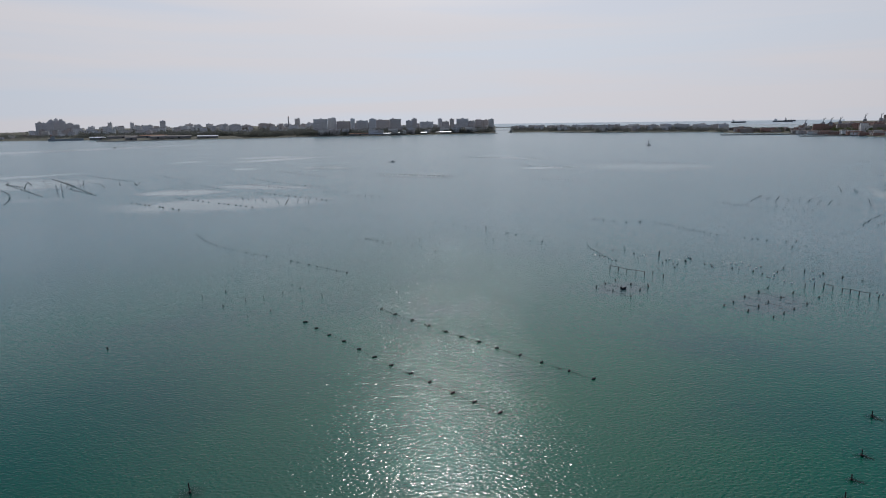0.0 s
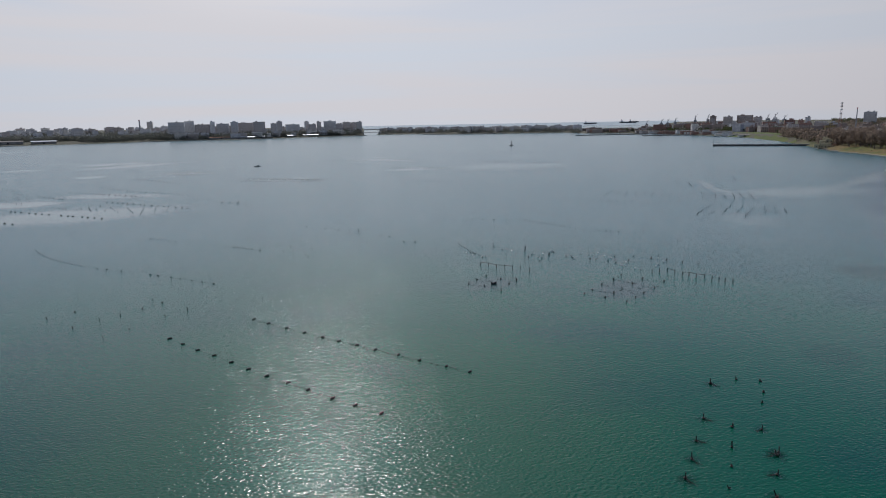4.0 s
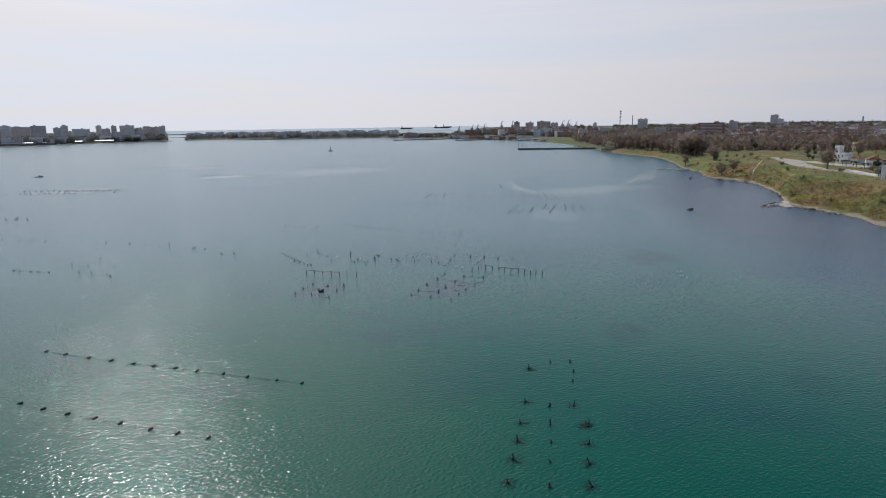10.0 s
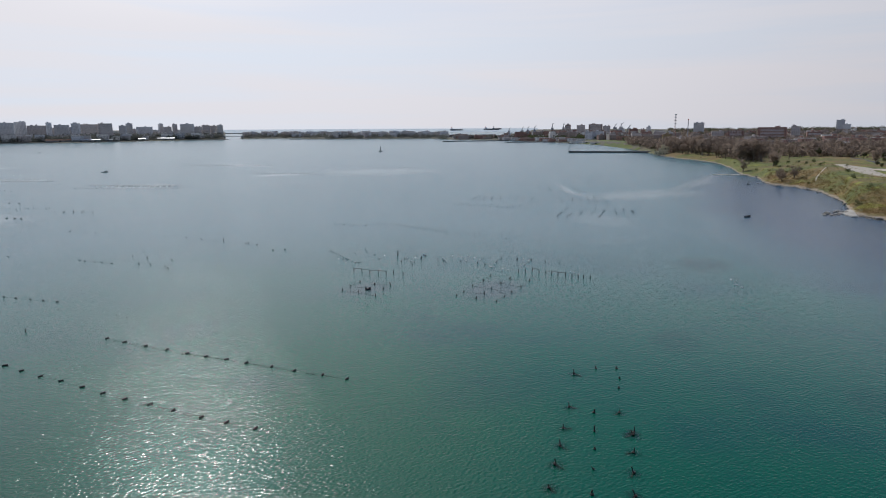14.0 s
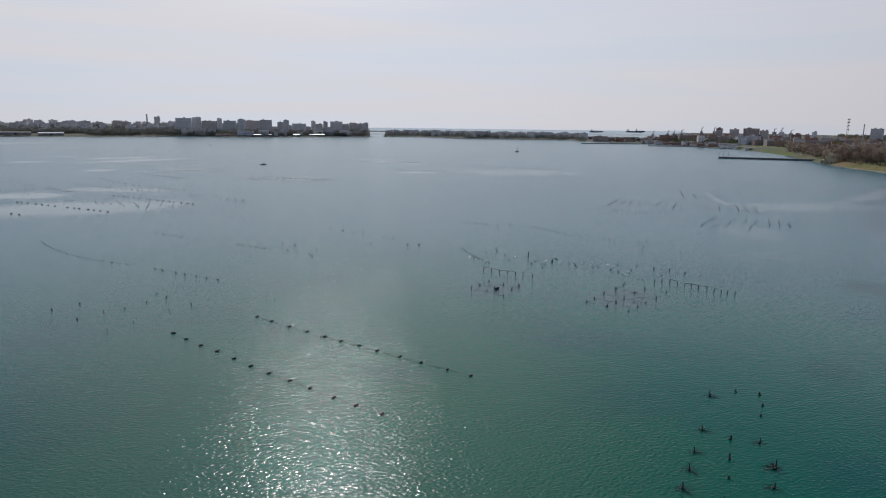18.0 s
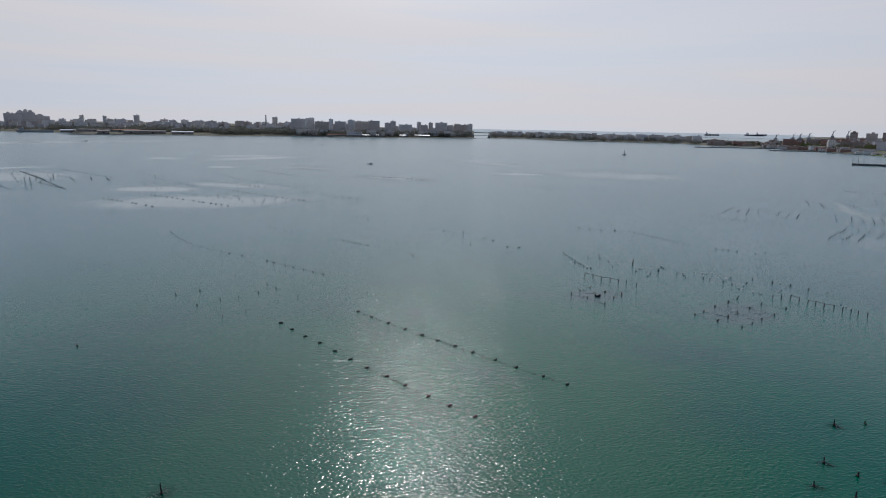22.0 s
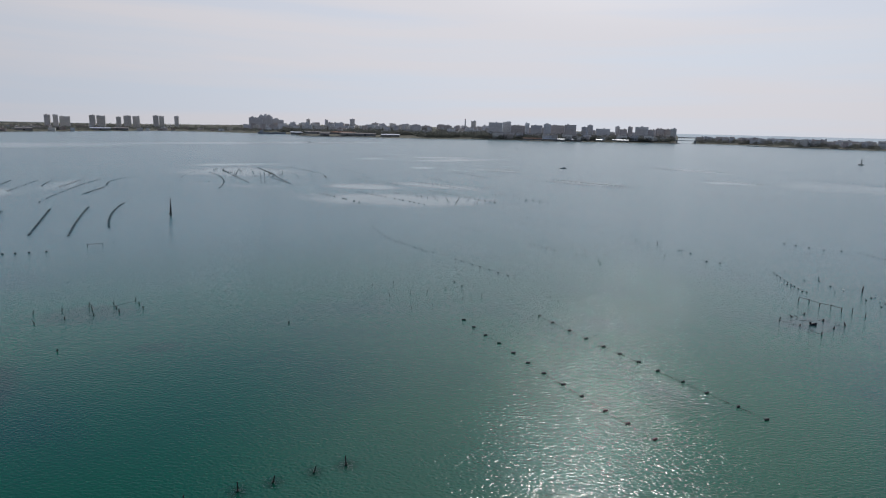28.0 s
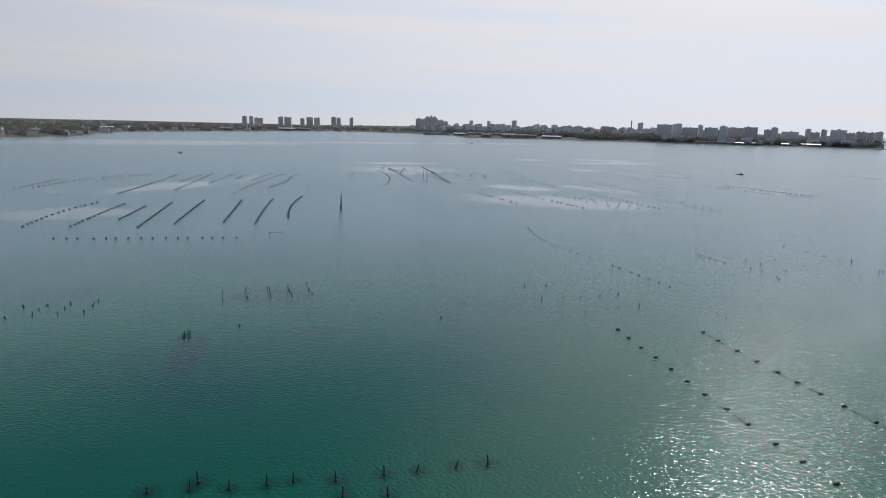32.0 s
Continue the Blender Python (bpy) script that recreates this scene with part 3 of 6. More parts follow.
def build_water():
    r = 4940
    verts = [(-r, -r, 0), (r, -r, 0), (r, r, 0), (-r, r, 0)]
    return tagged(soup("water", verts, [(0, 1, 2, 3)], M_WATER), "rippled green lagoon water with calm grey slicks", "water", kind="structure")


build_water()


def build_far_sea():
    """The open sea past the channel: a strip tilted up to meet the camera's horizon."""
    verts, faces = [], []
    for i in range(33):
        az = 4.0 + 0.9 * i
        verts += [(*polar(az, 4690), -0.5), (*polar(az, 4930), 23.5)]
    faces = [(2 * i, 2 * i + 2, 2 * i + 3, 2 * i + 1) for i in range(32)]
    return tagged(soup("backdrop", verts, faces, M_FARSEA), "tilted pale strip for the open sea, sun glare in its colour", "sea", kind="structure")


build_far_sea()


# ---- the mussel farm: stakes, pens, fences, float lines ----
rnd = random.Random(7)


def stake_mesh(seed, tall=1.3, thick=0.10, lean=0.1):
    """A weathered stake: crooked, tapered, with a split top; its foot goes below the water."""
    r = random.Random(seed)
    bm = bmesh.new()
    p = Vector((0, 0, -1.2))
    lx, ly = r.uniform(-lean, lean), r.uniform(-lean, lean)
    cuts = 5
    rings = []
    for i in range(cuts + 1):
        z = -1.2 + (tall + 1.2) * i / cuts
        c = Vector((lx * (z + 0.2) + r.uniform(-0.03, 0.03), ly * (z + 0.2) + r.uniform(-0.03, 0.03), z))
        rad = thick * (1.25 - 0.45 * i / cuts) * r.uniform(0.85, 1.15)
        rings.append([bm.verts.new(c + Vector((rad * math.cos(t), rad * math.sin(t), r.uniform(-0.04, 0.04) if i == cuts else 0))) for t in [2 * math.pi * k / 7 for k in range(7)]])
    for lo, hi in zip(rings, rings[1:]):
        for k in range(7):
            bm.faces.new((lo[k], lo[(k + 1) % 7], hi[(k + 1) % 7], hi[k]))
    bm.faces.new(rings[-1])
    bm.faces.new(rings[0][::-1])
    return bm


def rope_collar(thick):
    """Turns of rope round a stake just over the water."""
    bm = bmesh.new()
    for i in range(3):
        r = thick * 1.45
        lathe(bm, [(r * 0.9, 0.08 + 0.07 * i), (r * 1.12, 0.11 + 0.07 * i), (r * 0.9, 0.14 + 0.07 * i)], n=7)
    return bm


def net_fan(seed, reach=2.2, wide=0.16, n=6):
    """Mussel ropes that trail from a stake, just under and in the surface."""
    r = random.Random(seed)
    bm = bmesh.new()
    for i in range(n):
        t = (i / (n - 1) - 0.5) * 2 * wide + r.uniform(-0.06, 0.06)
        length = reach * r.uniform(0.55, 1.0)
        a = Vector((0.05 * math.cos(i), 0.05 * math.sin(i), 0.30))
        b = Vector((math.sin(t) * length * 0.4, -math.cos(t) * length * 0.4, 0.03))
        c = Vector((math.sin(t * 1.2) * length, -math.cos(t * 1.2) * length, 0.005))
        rod(bm, a, b, 0.013, n=4)
        rod(bm, b, c, 0.014, 0.004, n=4)
    return bm


def sunk_clump(parent, seed, reach, ahead):
    """Mussel ropes bunched below a stake, a low mound that blurs away into the murky water."""
    r = random.Random(seed)
    bm = bmesh.new()
    rings = []
    lump = [r.uniform(0.85, 1.15) for i in range(16)]
    for k in range(5):
        q = (k + 0.02) / 4
        rings.append([bm.verts.new((q * reach * lump[i] * math.cos(math.pi * i / 8), q * reach * lump[i] * 0.85 * math.sin(math.pi * i / 8) - reach * ahead, 0.022 * (1 - q) + 0.006)) for i in range(16)])
    for lo, hi in zip(rings, rings[1:]):
        for i in range(16):
            bm.faces.new((lo[i], lo[(i + 1) % 16], hi[(i + 1) % 16], hi[i]))
    bm.faces.new(rings[0])
    part("mussel_clump", bm, M_SUNK, parent, "dark mussel clump just under the surface", smooth=True)


STAKE_LABEL = "dark weathered timber stake standing in the lagoon water"
protos = []
for i, (tall, thick, lean) in enumerate([(0.62, 0.10, 0.12), (0.8, 0.09, 0.2), (0.45, 0.12, 0.1), (0.95, 0.09, 0.14), (0.7, 0.08, 0.35)]):
    ob = tagged(part("mooring_stake", stake_mesh(11 + i, tall, thick, lean), M_STAKE), STAKE_LABEL, "stake", "mussel farm stakes")
    part("rope_collar", rope_collar(thick), M_ROPE, ob)
    protos.append(ob)
netted = []
for i, turn in enumerate((-12, 8, 22, -25)):
    ob = tagged(part("netted_stake", stake_mesh(31 + i, 1.05, 0.08, 0.2), M_STAKE), "dark timber stake with mussel ropes fanning into the water", "stake", "stakes with mussel ropes")
    part("rope_collar", rope_collar(0.12), M_ROPE, ob)
    fan = part("mussel_ropes", net_fan(41 + i, 1.7 + 0.4 * (i % 2)), M_ROPE, ob, "dark ropes trailing in the water")
    fan.rotation_euler = (0, 0, radians(-turn))
    netted.append(ob)
clumped = []
for i in range(3):
    ob = tagged(part("netted_stake", stake_mesh(61 + i, 1.3, 0.07, 0.14), M_STAKE), "dark timber stake over a sunk clump of mussel ropes", "stake", "stakes with mussel ropes")
    part("rope_collar", rope_collar(0.085), M_ROPE, ob)
    clumped.append(ob)
for i, ob in enumerate(netted + clumped):
    sunk_clump(ob, 71 + i, 1.6 + 0.2 * (i % 3), 0.45 if i < 4 else 0.1)
used = set()


def place(kinds, x, y, scale=1.0, z=0.0, turn=None, tall=1.0):
    """Sets one of the prototypes down; the first use of each moves the prototype itself."""
    src = rnd.choice(kinds)
    wide = 1.6 if kinds is protos and math.hypot(x, y) > 150 else 1.15
    m = pose(x, y, z, 0, 0, rnd.uniform(0, 360) if turn is None else turn) @ Matrix.Diagonal((scale * wide, scale * wide, scale * tall * rnd.uniform(0.8, 1.15), 1))
    if src not in used:
        used.add(src)
        src.matrix_basis = m
        return src
    return copy_thing(src, m)


STAKES_CENTRE = [(-57.6, 141.6), (-49.8, 133.3), (-53.4, 145.6), (-45.9, 137.3), (-42.6, 140.3), (-41.6, 124.9), (-37.9, 129.3), (-39.1, 144.4), (-38.6, 152.1), (-35.7, 148.2), (-32.6, 136.6), (-28.9, 140.9), (-12.9, 145.5), (-10.8, 142.9), (-62.0, 107.2)]
STAKES_MID = [(-31.5, 273.9), (13.3, 232.2), (16.5, 230.9), (23.1, 221.1), (23.9, 221.1), (-12.5, 213.9), (-10.2, 200.7), (-8.1, 209.6), (-4.8, 219.2), (-3.1, 194.0), (1.4, 226.2), (-1.1, 203.3), (-7.0, 197.8), (37.5, 287.5), (-2.4, 190.0), (17.5, 209.0)]
STAKES_EAST = [(47.1, 195.3), (50.7, 199.0), (58.2, 193.1), (66.9, 185.6), (69.4, 171.7), (73.4, 167.8), (78.7, 162.6), (82.3, 158.4), (87.0, 163.7), (83.4, 155.8), (88.3, 157.5), (92.1, 161.4), (95.6, 157.8), (99.0, 155.1), (101.4, 151.1), (104.1, 147.9), (113.2, 198.4), (110.2, 189.7), (118.6, 180.4), (117.0, 199.3)]
PEN_A = [(37.2, 144.5), (40.5, 148.2), (43.8, 151.5), (40.5, 141.7), (46.5, 147.3), (43.2, 136.5), (47.0, 141.9), (50.0, 144.9)]
PEN_B = [(61.1, 128.5), (64.3, 131.0), (68.8, 135.1), (73.9, 138.9), (77.8, 142.4), (81.1, 137.4), (85.0, 133.7), (79.4, 128.8), (74.7, 125.5), (71.0, 122.7), (67.4, 120.1), (64.3, 124.4), (68.0, 127.2), (71.7, 130.2), (76.6, 134.2)]
WEST_PENS = [(-113.8, 94.4), (-108.2, 89.8), (-110.9, 98.7), (-105.5, 94.3), (-107.4, 102.3), (-105.1, 100.8), (-102.1, 98.2), (-104.2, 105.8), (-101.7, 103.8), (-99.2, 101.9), (-102.0, 109.7), (-99.3, 107.8), (-96.3, 105.6), (-91.7, 79.8), (-95.8, 70.5)]
WEST_STAKES = [(-132.8, 57.3), (-137.7, 63.1), (-130.3, 61.1), (-133.1, 63.8), (-134.9, 66.4), (-127.3, 64.4), (-129.9, 67.3), (-132.1, 69.7), (-124.4, 68.1), (-127.2, 71.5), (-129.3, 74.1)]
for x, y in STAKES_CENTRE:
    place(protos, x, y, rnd.uniform(0.7, 0.95))
for x, y in PEN_A + WEST_STAKES:
    place(protos, x, y, rnd.uniform(0.85, 1.15))
for x, y in STAKES_EAST:
    place(protos, x, y, rnd.uniform(0.65, 1.0))
for x, y in STAKES_MID:
    place(protos, x, y, rnd.uniform(0.65, 1.0))
for x, y in PEN_B:
    place(protos, x, y, rnd.uniform(0.8, 1.1))
for x, y in WEST_PENS:
    place(protos, x, y, rnd.uniform(0.75, 0.95), tall=1.75)
NEAR_COLS = [(58.0, 77.0), (50.1, 67.3), (45.6, 62.3), (42.5, 58.6), (39.4, 55.2), (36.0, 51.4), (32.8, 47.8), (55.5, 62.8), (52.9, 57.0), (53.4, 57.4), (49.9, 53.4), (46.8, 49.8), (43.8, 46.1), (40.8, 42.6)]
for k, (x, y) in enumerate(NEAR_COLS):
    place(netted, x, y, rnd.uniform(0.75, 0.95), turn=rnd.uniform(12, 38) if k < 7 else rnd.uniform(-85, -50))
for x, y in [(62.8, 77.4), (52.3, 64.4), (48.9, 59.9), (46.0, 56.1), (43.0, 52.4), (39.6, 48.3), (36.3, 44.6), (65.9, 75.9), (63.6, 72.4), (61.0, 69.5)]:
    place(protos, x, y, rnd.uniform(0.8, 1.1))
for x, y in [(-53.6, 39.0), (-50.2, 41.4), (-47.3, 44.2), (-45.4, 46.3), (-41.4, 48.9), (-38.8, 47.0), (-37.6, 52.9), (-34.9, 49.9), (-34.8, 55.6), (-31.4, 58.9), (-28.5, 61.5), (-54.0, 40.4), (-57.0, 36.2), (-95.3, 69.7)]:
    place(clumped, x, y, rnd.uniform(0.8, 1.05), turn=rnd.uniform(0, 360))

# a tall bundle of poles and a few tall single ones
mast = thing("pole_bundle", "tall leaning bundle of dark poles in the water", "pole", m=pose(-182.3, 219.7, 0))
for i in range(4):
    bm = bmesh.new()
    rod(bm, (0.3 * i - 0.5, 0.2 * (i % 2), -1), (0.3 * i - 0.2 + 0.4 * rnd.uniform(-1, 1), 0.1, 4.2 + 1.1 * i), 0.16, 0.09, 7)
    part("pole", bm, M_STAKE, mast)
bm = bmesh.new()
lathe(bm, [(0.75, 1.0), (0.82, 1.1), (0.75, 1.25)], n=9)
part("rope_lashing", bm, M_ROPE, mast)
tall_pole = tagged(part("tall_pole", stake_mesh(77, 2.5, 0.16, 0.06), M_STAKE), "tall thick dark timber pole in the water", "pole", "tall mooring poles")
tall_pole.matrix_basis = pose(64.4, 179.0, 0) @ Matrix.Diagonal((0.9, 0.9, 0.62, 1))
for x, y, s in ((-151.3, 178.3, 0.6), (-158.5, 163.1, 0.4), (69.4, 171.0, 0.6), (16.5, 231.5, 0.7)):
    copy_thing(tall_pole, pose(x, y, 0, 0, 0, 60 * x) @ Matrix.Diagonal((s, s, s, 1)))


def fence(points, rails, name_label):
    """A row of posts with rails lashed along their tops."""
    f = thing("stake_fence", name_label, "fence", "mussel pen fences", pose(points[0][0], points[0][1], 0))
    x0, y0 = points[0]
    tops = []
    for k, (x, y) in enumerate(points):
        h = rnd.uniform(0.9, 1.1)
        post = part("post", stake_mesh(200 + k + len(points), h, 0.1, 0.04), M_STAKE, f)
        post.location = (x - x0, y - y0, 0)
        tops.append((x - x0, y - y0, h - 0.15))
    for a, b in rails:
        bm = bmesh.new()
        for i in range(a, b):
            rod(bm, tops[i], tops[i + 1], 0.055, 0.05, 6)
        part("rail", bm, M_RAIL, f)
    return f


fence([(45.8, 164.0), (47.7, 162.6), (49.2, 159.9), (51.2, 158.5), (52.8, 156.5), (55.2, 157.0), (56.8, 153.8)], [(0, 2), (2, 4)], "dark stake fence with a sagging rail across the water")
fence([(86.9, 142.5), (89.3, 142.9), (91.3, 142.4), (92.2, 140.3), (93.0, 138.2), (94.1, 137.0), (95.0, 135.2), (96.6, 134.0), (97.2, 131.9), (98.2, 130.5), (99.1, 129.4), (100.5, 128.3)],
      [(2, 3), (4, 5), (5, 7)], "grey stake fence with broken rails in the water")


def rope_grid(points, name_label, gap=0.8):
    """The head ropes of a pen, strung between its stakes at the waterline."""
    cx, cy = sum(p[0] for p in points) / len(points), sum(p[1] for p in points) / len(points)
    bm = bmesh.new()
    for i, a in enumerate(points):
        near = sorted(points, key=lambda q: (q[0] - a[0]) ** 2 + (q[1] - a[1]) ** 2)[1:2 + i % 2]
        for b in near:
            rod(bm, (a[0] - cx, a[1] - cy, 0.02), (b[0] - cx, b[1] - cy, 0.015), 0.006, n=4)
    r = random.Random(len(points))
    for i in range(16):
        a, b, c = r.sample(points, 3)
        u, v = r.random(), r.random()
        p = [a[k] * u * v + b[k] * u * (1 - v) + c[k] * (1 - u) for k in (0, 1)]
        rod(bm, (p[0] - cx, p[1] - cy, 0.012), (p[0] - cx + r.uniform(-1.6, 1.6), p[1] - cy + r.uniform(-1.6, 1.6), 0.01), 0.02, 0.008, 4)
    ob = tagged(part("pen_ropes", bm, M_ROPE), name_label, "rope", "pen ropes", "stuff")
    ob.location = (cx, cy, 0)


fence([(-159.8, 153.8), (-157.0, 157.1)], [(0, 1)], "dark frame of two poles joined by a crossbar")
bm = bmesh.new()
for (x0, z0), (x1, z1) in zip(((0, 0.5), (1.6, 0.25), (3.4, 0.3), (5.2, 0.6)), ((1.6, 0.25), (3.4, 0.3), (5.2, 0.6), (7.3, 0.75))):
    rod(bm, (x0, 0, z0), (x1, 0, z1), 0.022, n=5)
slack = tagged(part("slack_rope", bm, M_ROPE), "dark slack rope strung between the pen stakes", "rope")
slack.matrix_basis = pose(-104.4, 102.0, 0, 0, 0, 50)
hoop = thing("hoop_net", "torn hoop net on bent poles standing in the water", "net", m=pose(-95.6, 71.2, 0, 0, 0, 35) @ Matrix.Diagonal((0.75, 0.75, 0.68, 1)))
for k in (-1, 1):
    bm = bmesh.new()
    arch = [(0.42 * math.cos(a), 0.16 * k, -0.3 + 1.75 * math.sin(a)) for a in [math.pi * i / 9 for i in range(10)]]
    for a, b in zip(arch, arch[1:]):
        rod(bm, a, b, 0.035, 0.03, 5)
    part("hoop", bm, M_STAKE, hoop)
bm = bmesh.new()
for i in range(14):
    z = 0.05 + 0.085 * i
    w = 0.42 * math.sqrt(max(0.02, 1 - ((z + 0.3) / 1.75) ** 2))
    rod(bm, (-w, -0.16, z), (w, 0.16, z + rnd.uniform(-0.12, 0.12)), 0.012, n=4)
    rod(bm, (-w, 0.16, z), (w, -0.16, z + rnd.uniform(-0.12, 0.12)), 0.012, n=4)
part("netting", bm, M_ROPE, hoop)
rope_grid(PEN_A, "dark mussel ropes strung at the waterline between stakes")
rope_grid(PEN_B, "dark mussel ropes strung at the waterline between stakes")


def drum_mesh(length=1.05, r=0.27, n=9):
    """A float: a ribbed plastic barrel lying on its side, half sunk."""
    bm = bmesh.new()
    h = length / 2
    lathe(bm, [(r * 0.55, -h), (r * 0.9, -h + 0.06), (r, -h * 0.55), (r * 1.06, -h * 0.5), (r, -h * 0.42), (r * 1.02, 0), (r, h * 0.42), (r * 1.06, h * 0.5), (r, h * 0.55), (r * 0.9, h - 0.06), (r * 0.55, h)], axis="x", n=n)
    return bm


drum = tagged(part("drum_float", drum_mesh(1.05, 0.24), M_DRUM, smooth=True), "black plastic drum float lying half sunk on a mussel line", "float", "drum floats")
bm = bmesh.new()
lathe(bm, [(0.25, -0.06), (0.275, 0.0), (0.25, 0.06)], axis="x", n=9)
part("tie_rope", bm, M_ROPE, drum)
ball = tagged(part("float_ball", drum_mesh(0.5, 0.2), M_DRUM, smooth=True), "small dark float on a mussel line", "float", "small floats")
buoy = tagged(part("white_float", drum_mesh(0.5, 0.22), M_PALE, smooth=True), "small white plastic float on the water", "float", "white floats")


def curve_point(x0, y0, x1, y1, bow, t):
    x, y = x0 + (x1 - x0) * t, y0 + (y1 - y0) * t
    length = math.hypot(x1 - x0, y1 - y0)
    k = 4 * t * (1 - t) * bow / length
    return x - (y1 - y0) * k, y + (x1 - x0) * k


def head_rope(points, group):
    """The rope from float to float, slack in the water."""
    bm = bmesh.new()
    x0, y0 = points[0]
    for (a, b), (c, d) in zip(points, points[1:]):
        mx, my = (a + c) / 2 + rnd.uniform(-0.2, 0.2), (b + d) / 2 + rnd.uniform(-0.2, 0.2)
        rod(bm, (a - x0, b - y0, 0.03), (mx - x0, my - y0, 0.012), 0.005, n=4)
        rod(bm, (mx - x0, my - y0, 0.012), (c - x0, d - y0, 0.03), 0.005, n=4)
    ob = tagged(part("head_rope", bm, M_ROPE), "dark head rope lying slack along a line of floats", "rope", group)
    ob.location = (x0, y0, 0)


def hanging_ropes(points, seed, side=1.4):
    """Mussel ropes that spread from the head rope just under the surface."""
    r = random.Random(seed)
    bm = bmesh.new()
    x0, y0 = points[0]
    for (a, b), (c, d) in zip(points, points[1:]):
        for i in range(7):
            t = r.random()
            x, y = a + (c - a) * t - x0, b + (d - b) * t - y0
            rod(bm, (x, y, 0.02), (x + r.uniform(-side, side) * 0.6, y - r.uniform(0.3, side), 0.006), 0.02, 0.008, 4)
    ob = tagged(part("mussel_ropes", bm, M_ROPE), "dark mussel ropes under a line of floats", "rope", "mussel ropes", "stuff")
    ob.location = (x0, y0, 0)


def float_line(src, line, size=1.0, skip=0.0, across=False):
    x0, y0, x1, y1, n, bow = line
    yaw = math.degrees(math.atan2(y1 - y0, x1 - x0)) + (90 if across else 0)
    pts = []
    for i in range(n):
        x, y = curve_point(x0, y0, x1, y1, bow, (i + rnd.uniform(-0.18, 0.18)) / (n - 1))
        if rnd.random() < skip:
            continue
        pts.append((x, y))
        m = pose(x, y, 0.05 * size, rnd.uniform(-8, 8), rnd.uniform(-4, 4), yaw + rnd.uniform(-16, 16)) @ Matrix.Diagonal((size, size, size, 1))
        if src not in used:
            used.add(src)
            src.matrix_basis = m
        else:
            copy_thing(src, m)
    return pts


FLOATS_A = [(-28.6, 121.2), (-25.5, 117.2), (-22.2, 113.1), (-18.8, 109.5), (-15.4, 105.3), (-12.2, 101.3), (-9.0, 97.5), (-5.5, 93.9), (-2.4, 90.4), (1.2, 86.4), (4.3, 83.2), (7.7, 79.7)]
FLOATS_B = [(-13.6, 129.5), (-10.4, 125.7), (-6.6, 121.6), (-3.1, 117.8), (0.3, 114.2), (3.3, 111.1), (6.5, 108.1), (9.5, 104.9), (13.2, 101.3), (16.4, 97.9), (20.3, 94.1), (23.5, 90.8)]
FLOATS_C = [(-37.3, 279.2), (-27.7, 270.6), (-22.7, 265.6), (-3.0, 250.2), (4.4, 243.0), (9.2, 237.5), (26.4, 217.5), (62.7, 251.4), (65.8, 248.4), (69.4, 245.4), (73.4, 242.5), (78.9, 242.5), (29.9, 205.6), (33.7, 204.5)]
SPREAD_EAST = [(47.3, 181.2), (48.0, 179.6), (53.4, 188.7), (57.1, 188.6), (58.3, 183.3), (57.5, 176.8), (50.2, 174.0), (62.5, 170.5), (64.6, 173.4), (63.8, 164.7), (65.8, 168.1), (72.2, 174.7), (74.4, 165.6)]
PALE_EAST = [(79.7, 170.6), (81.0, 168.3), (84.6, 169.6), (84.6, 165.2), (85.2, 162.4), (83.4, 152.0), (86.5, 155.6), (85.1, 148.3), (86.0, 146.5), (83.3, 152.6), (92.0, 149.1), (96.6, 152.6), (68.1, 173.2), (60.5, 180.4)]
for k, row in enumerate((FLOATS_A, FLOATS_B)):
    for i, (x, y) in enumerate(row):
        m = pose(x, y, 0.06, rnd.uniform(-10, 10), rnd.uniform(-5, 5), rnd.uniform(5, 40) if i < 8 else rnd.uniform(20, 65)) @ Matrix.Diagonal((0.85, 0.85, 0.85, 1))
        if drum not in used:
            used.add(drum)
            drum.matrix_basis = m
        else:
            copy_thing(drum, m)
    head_rope(row, "head ropes")
hanging_ropes(FLOATS_B, 5)
hanging_ropes(FLOATS_A[6:], 6, 0.9)
for x, y in FLOATS_C:
    copy_thing(drum, pose(x, y, 0.05, 0, 0, rnd.uniform(-30, 30)) @ Matrix.Diagonal((0.75, 0.75, 0.75, 1)))
for x, y in SPREAD_EAST:
    place([ball], x, y, rnd.uniform(0.7, 1.0), 0.03)
for x, y in PALE_EAST + [(133.3, 111.6), (133.9, 110.6), (129.6, 107.3), (130.2, 106.9), (129.2, 104.8)]:
    place([buoy], x, y, rnd.uniform(0.75, 1.0), 0.04)
DRUM_LINES = [(-239, 112, -282, 165, 15, 2.7), (-227, 122, -269, 170, 16, 0.3), (-229, 142, -255, 171, 13, 0), (-207, 135, -256, 185, 20, 0),
              (-205, 149, -253, 201, 19, 0), (-194, 163, -241, 214, 17, 0), (-182, 168, -232, 226, 16, 0.6), (-182, 186, -229, 244, 17, 2.2)]
for line in DRUM_LINES:
    float_line(drum, line, 1.15, across=True)
LONG_LINES = [(-92.9, 228.7, -54.1, 186.3, 11, -4.0), (-45.7, 179.8, -26.7, 163.9, 7, 0), (-59.6, 240.8, -48.1, 230.5, 4, 0), (-27.5, 214.2, -18.1, 205.7, 5, 0)]
for line in LONG_LINES:
    head_rope(float_line(drum, line, 0.72), "head ropes")
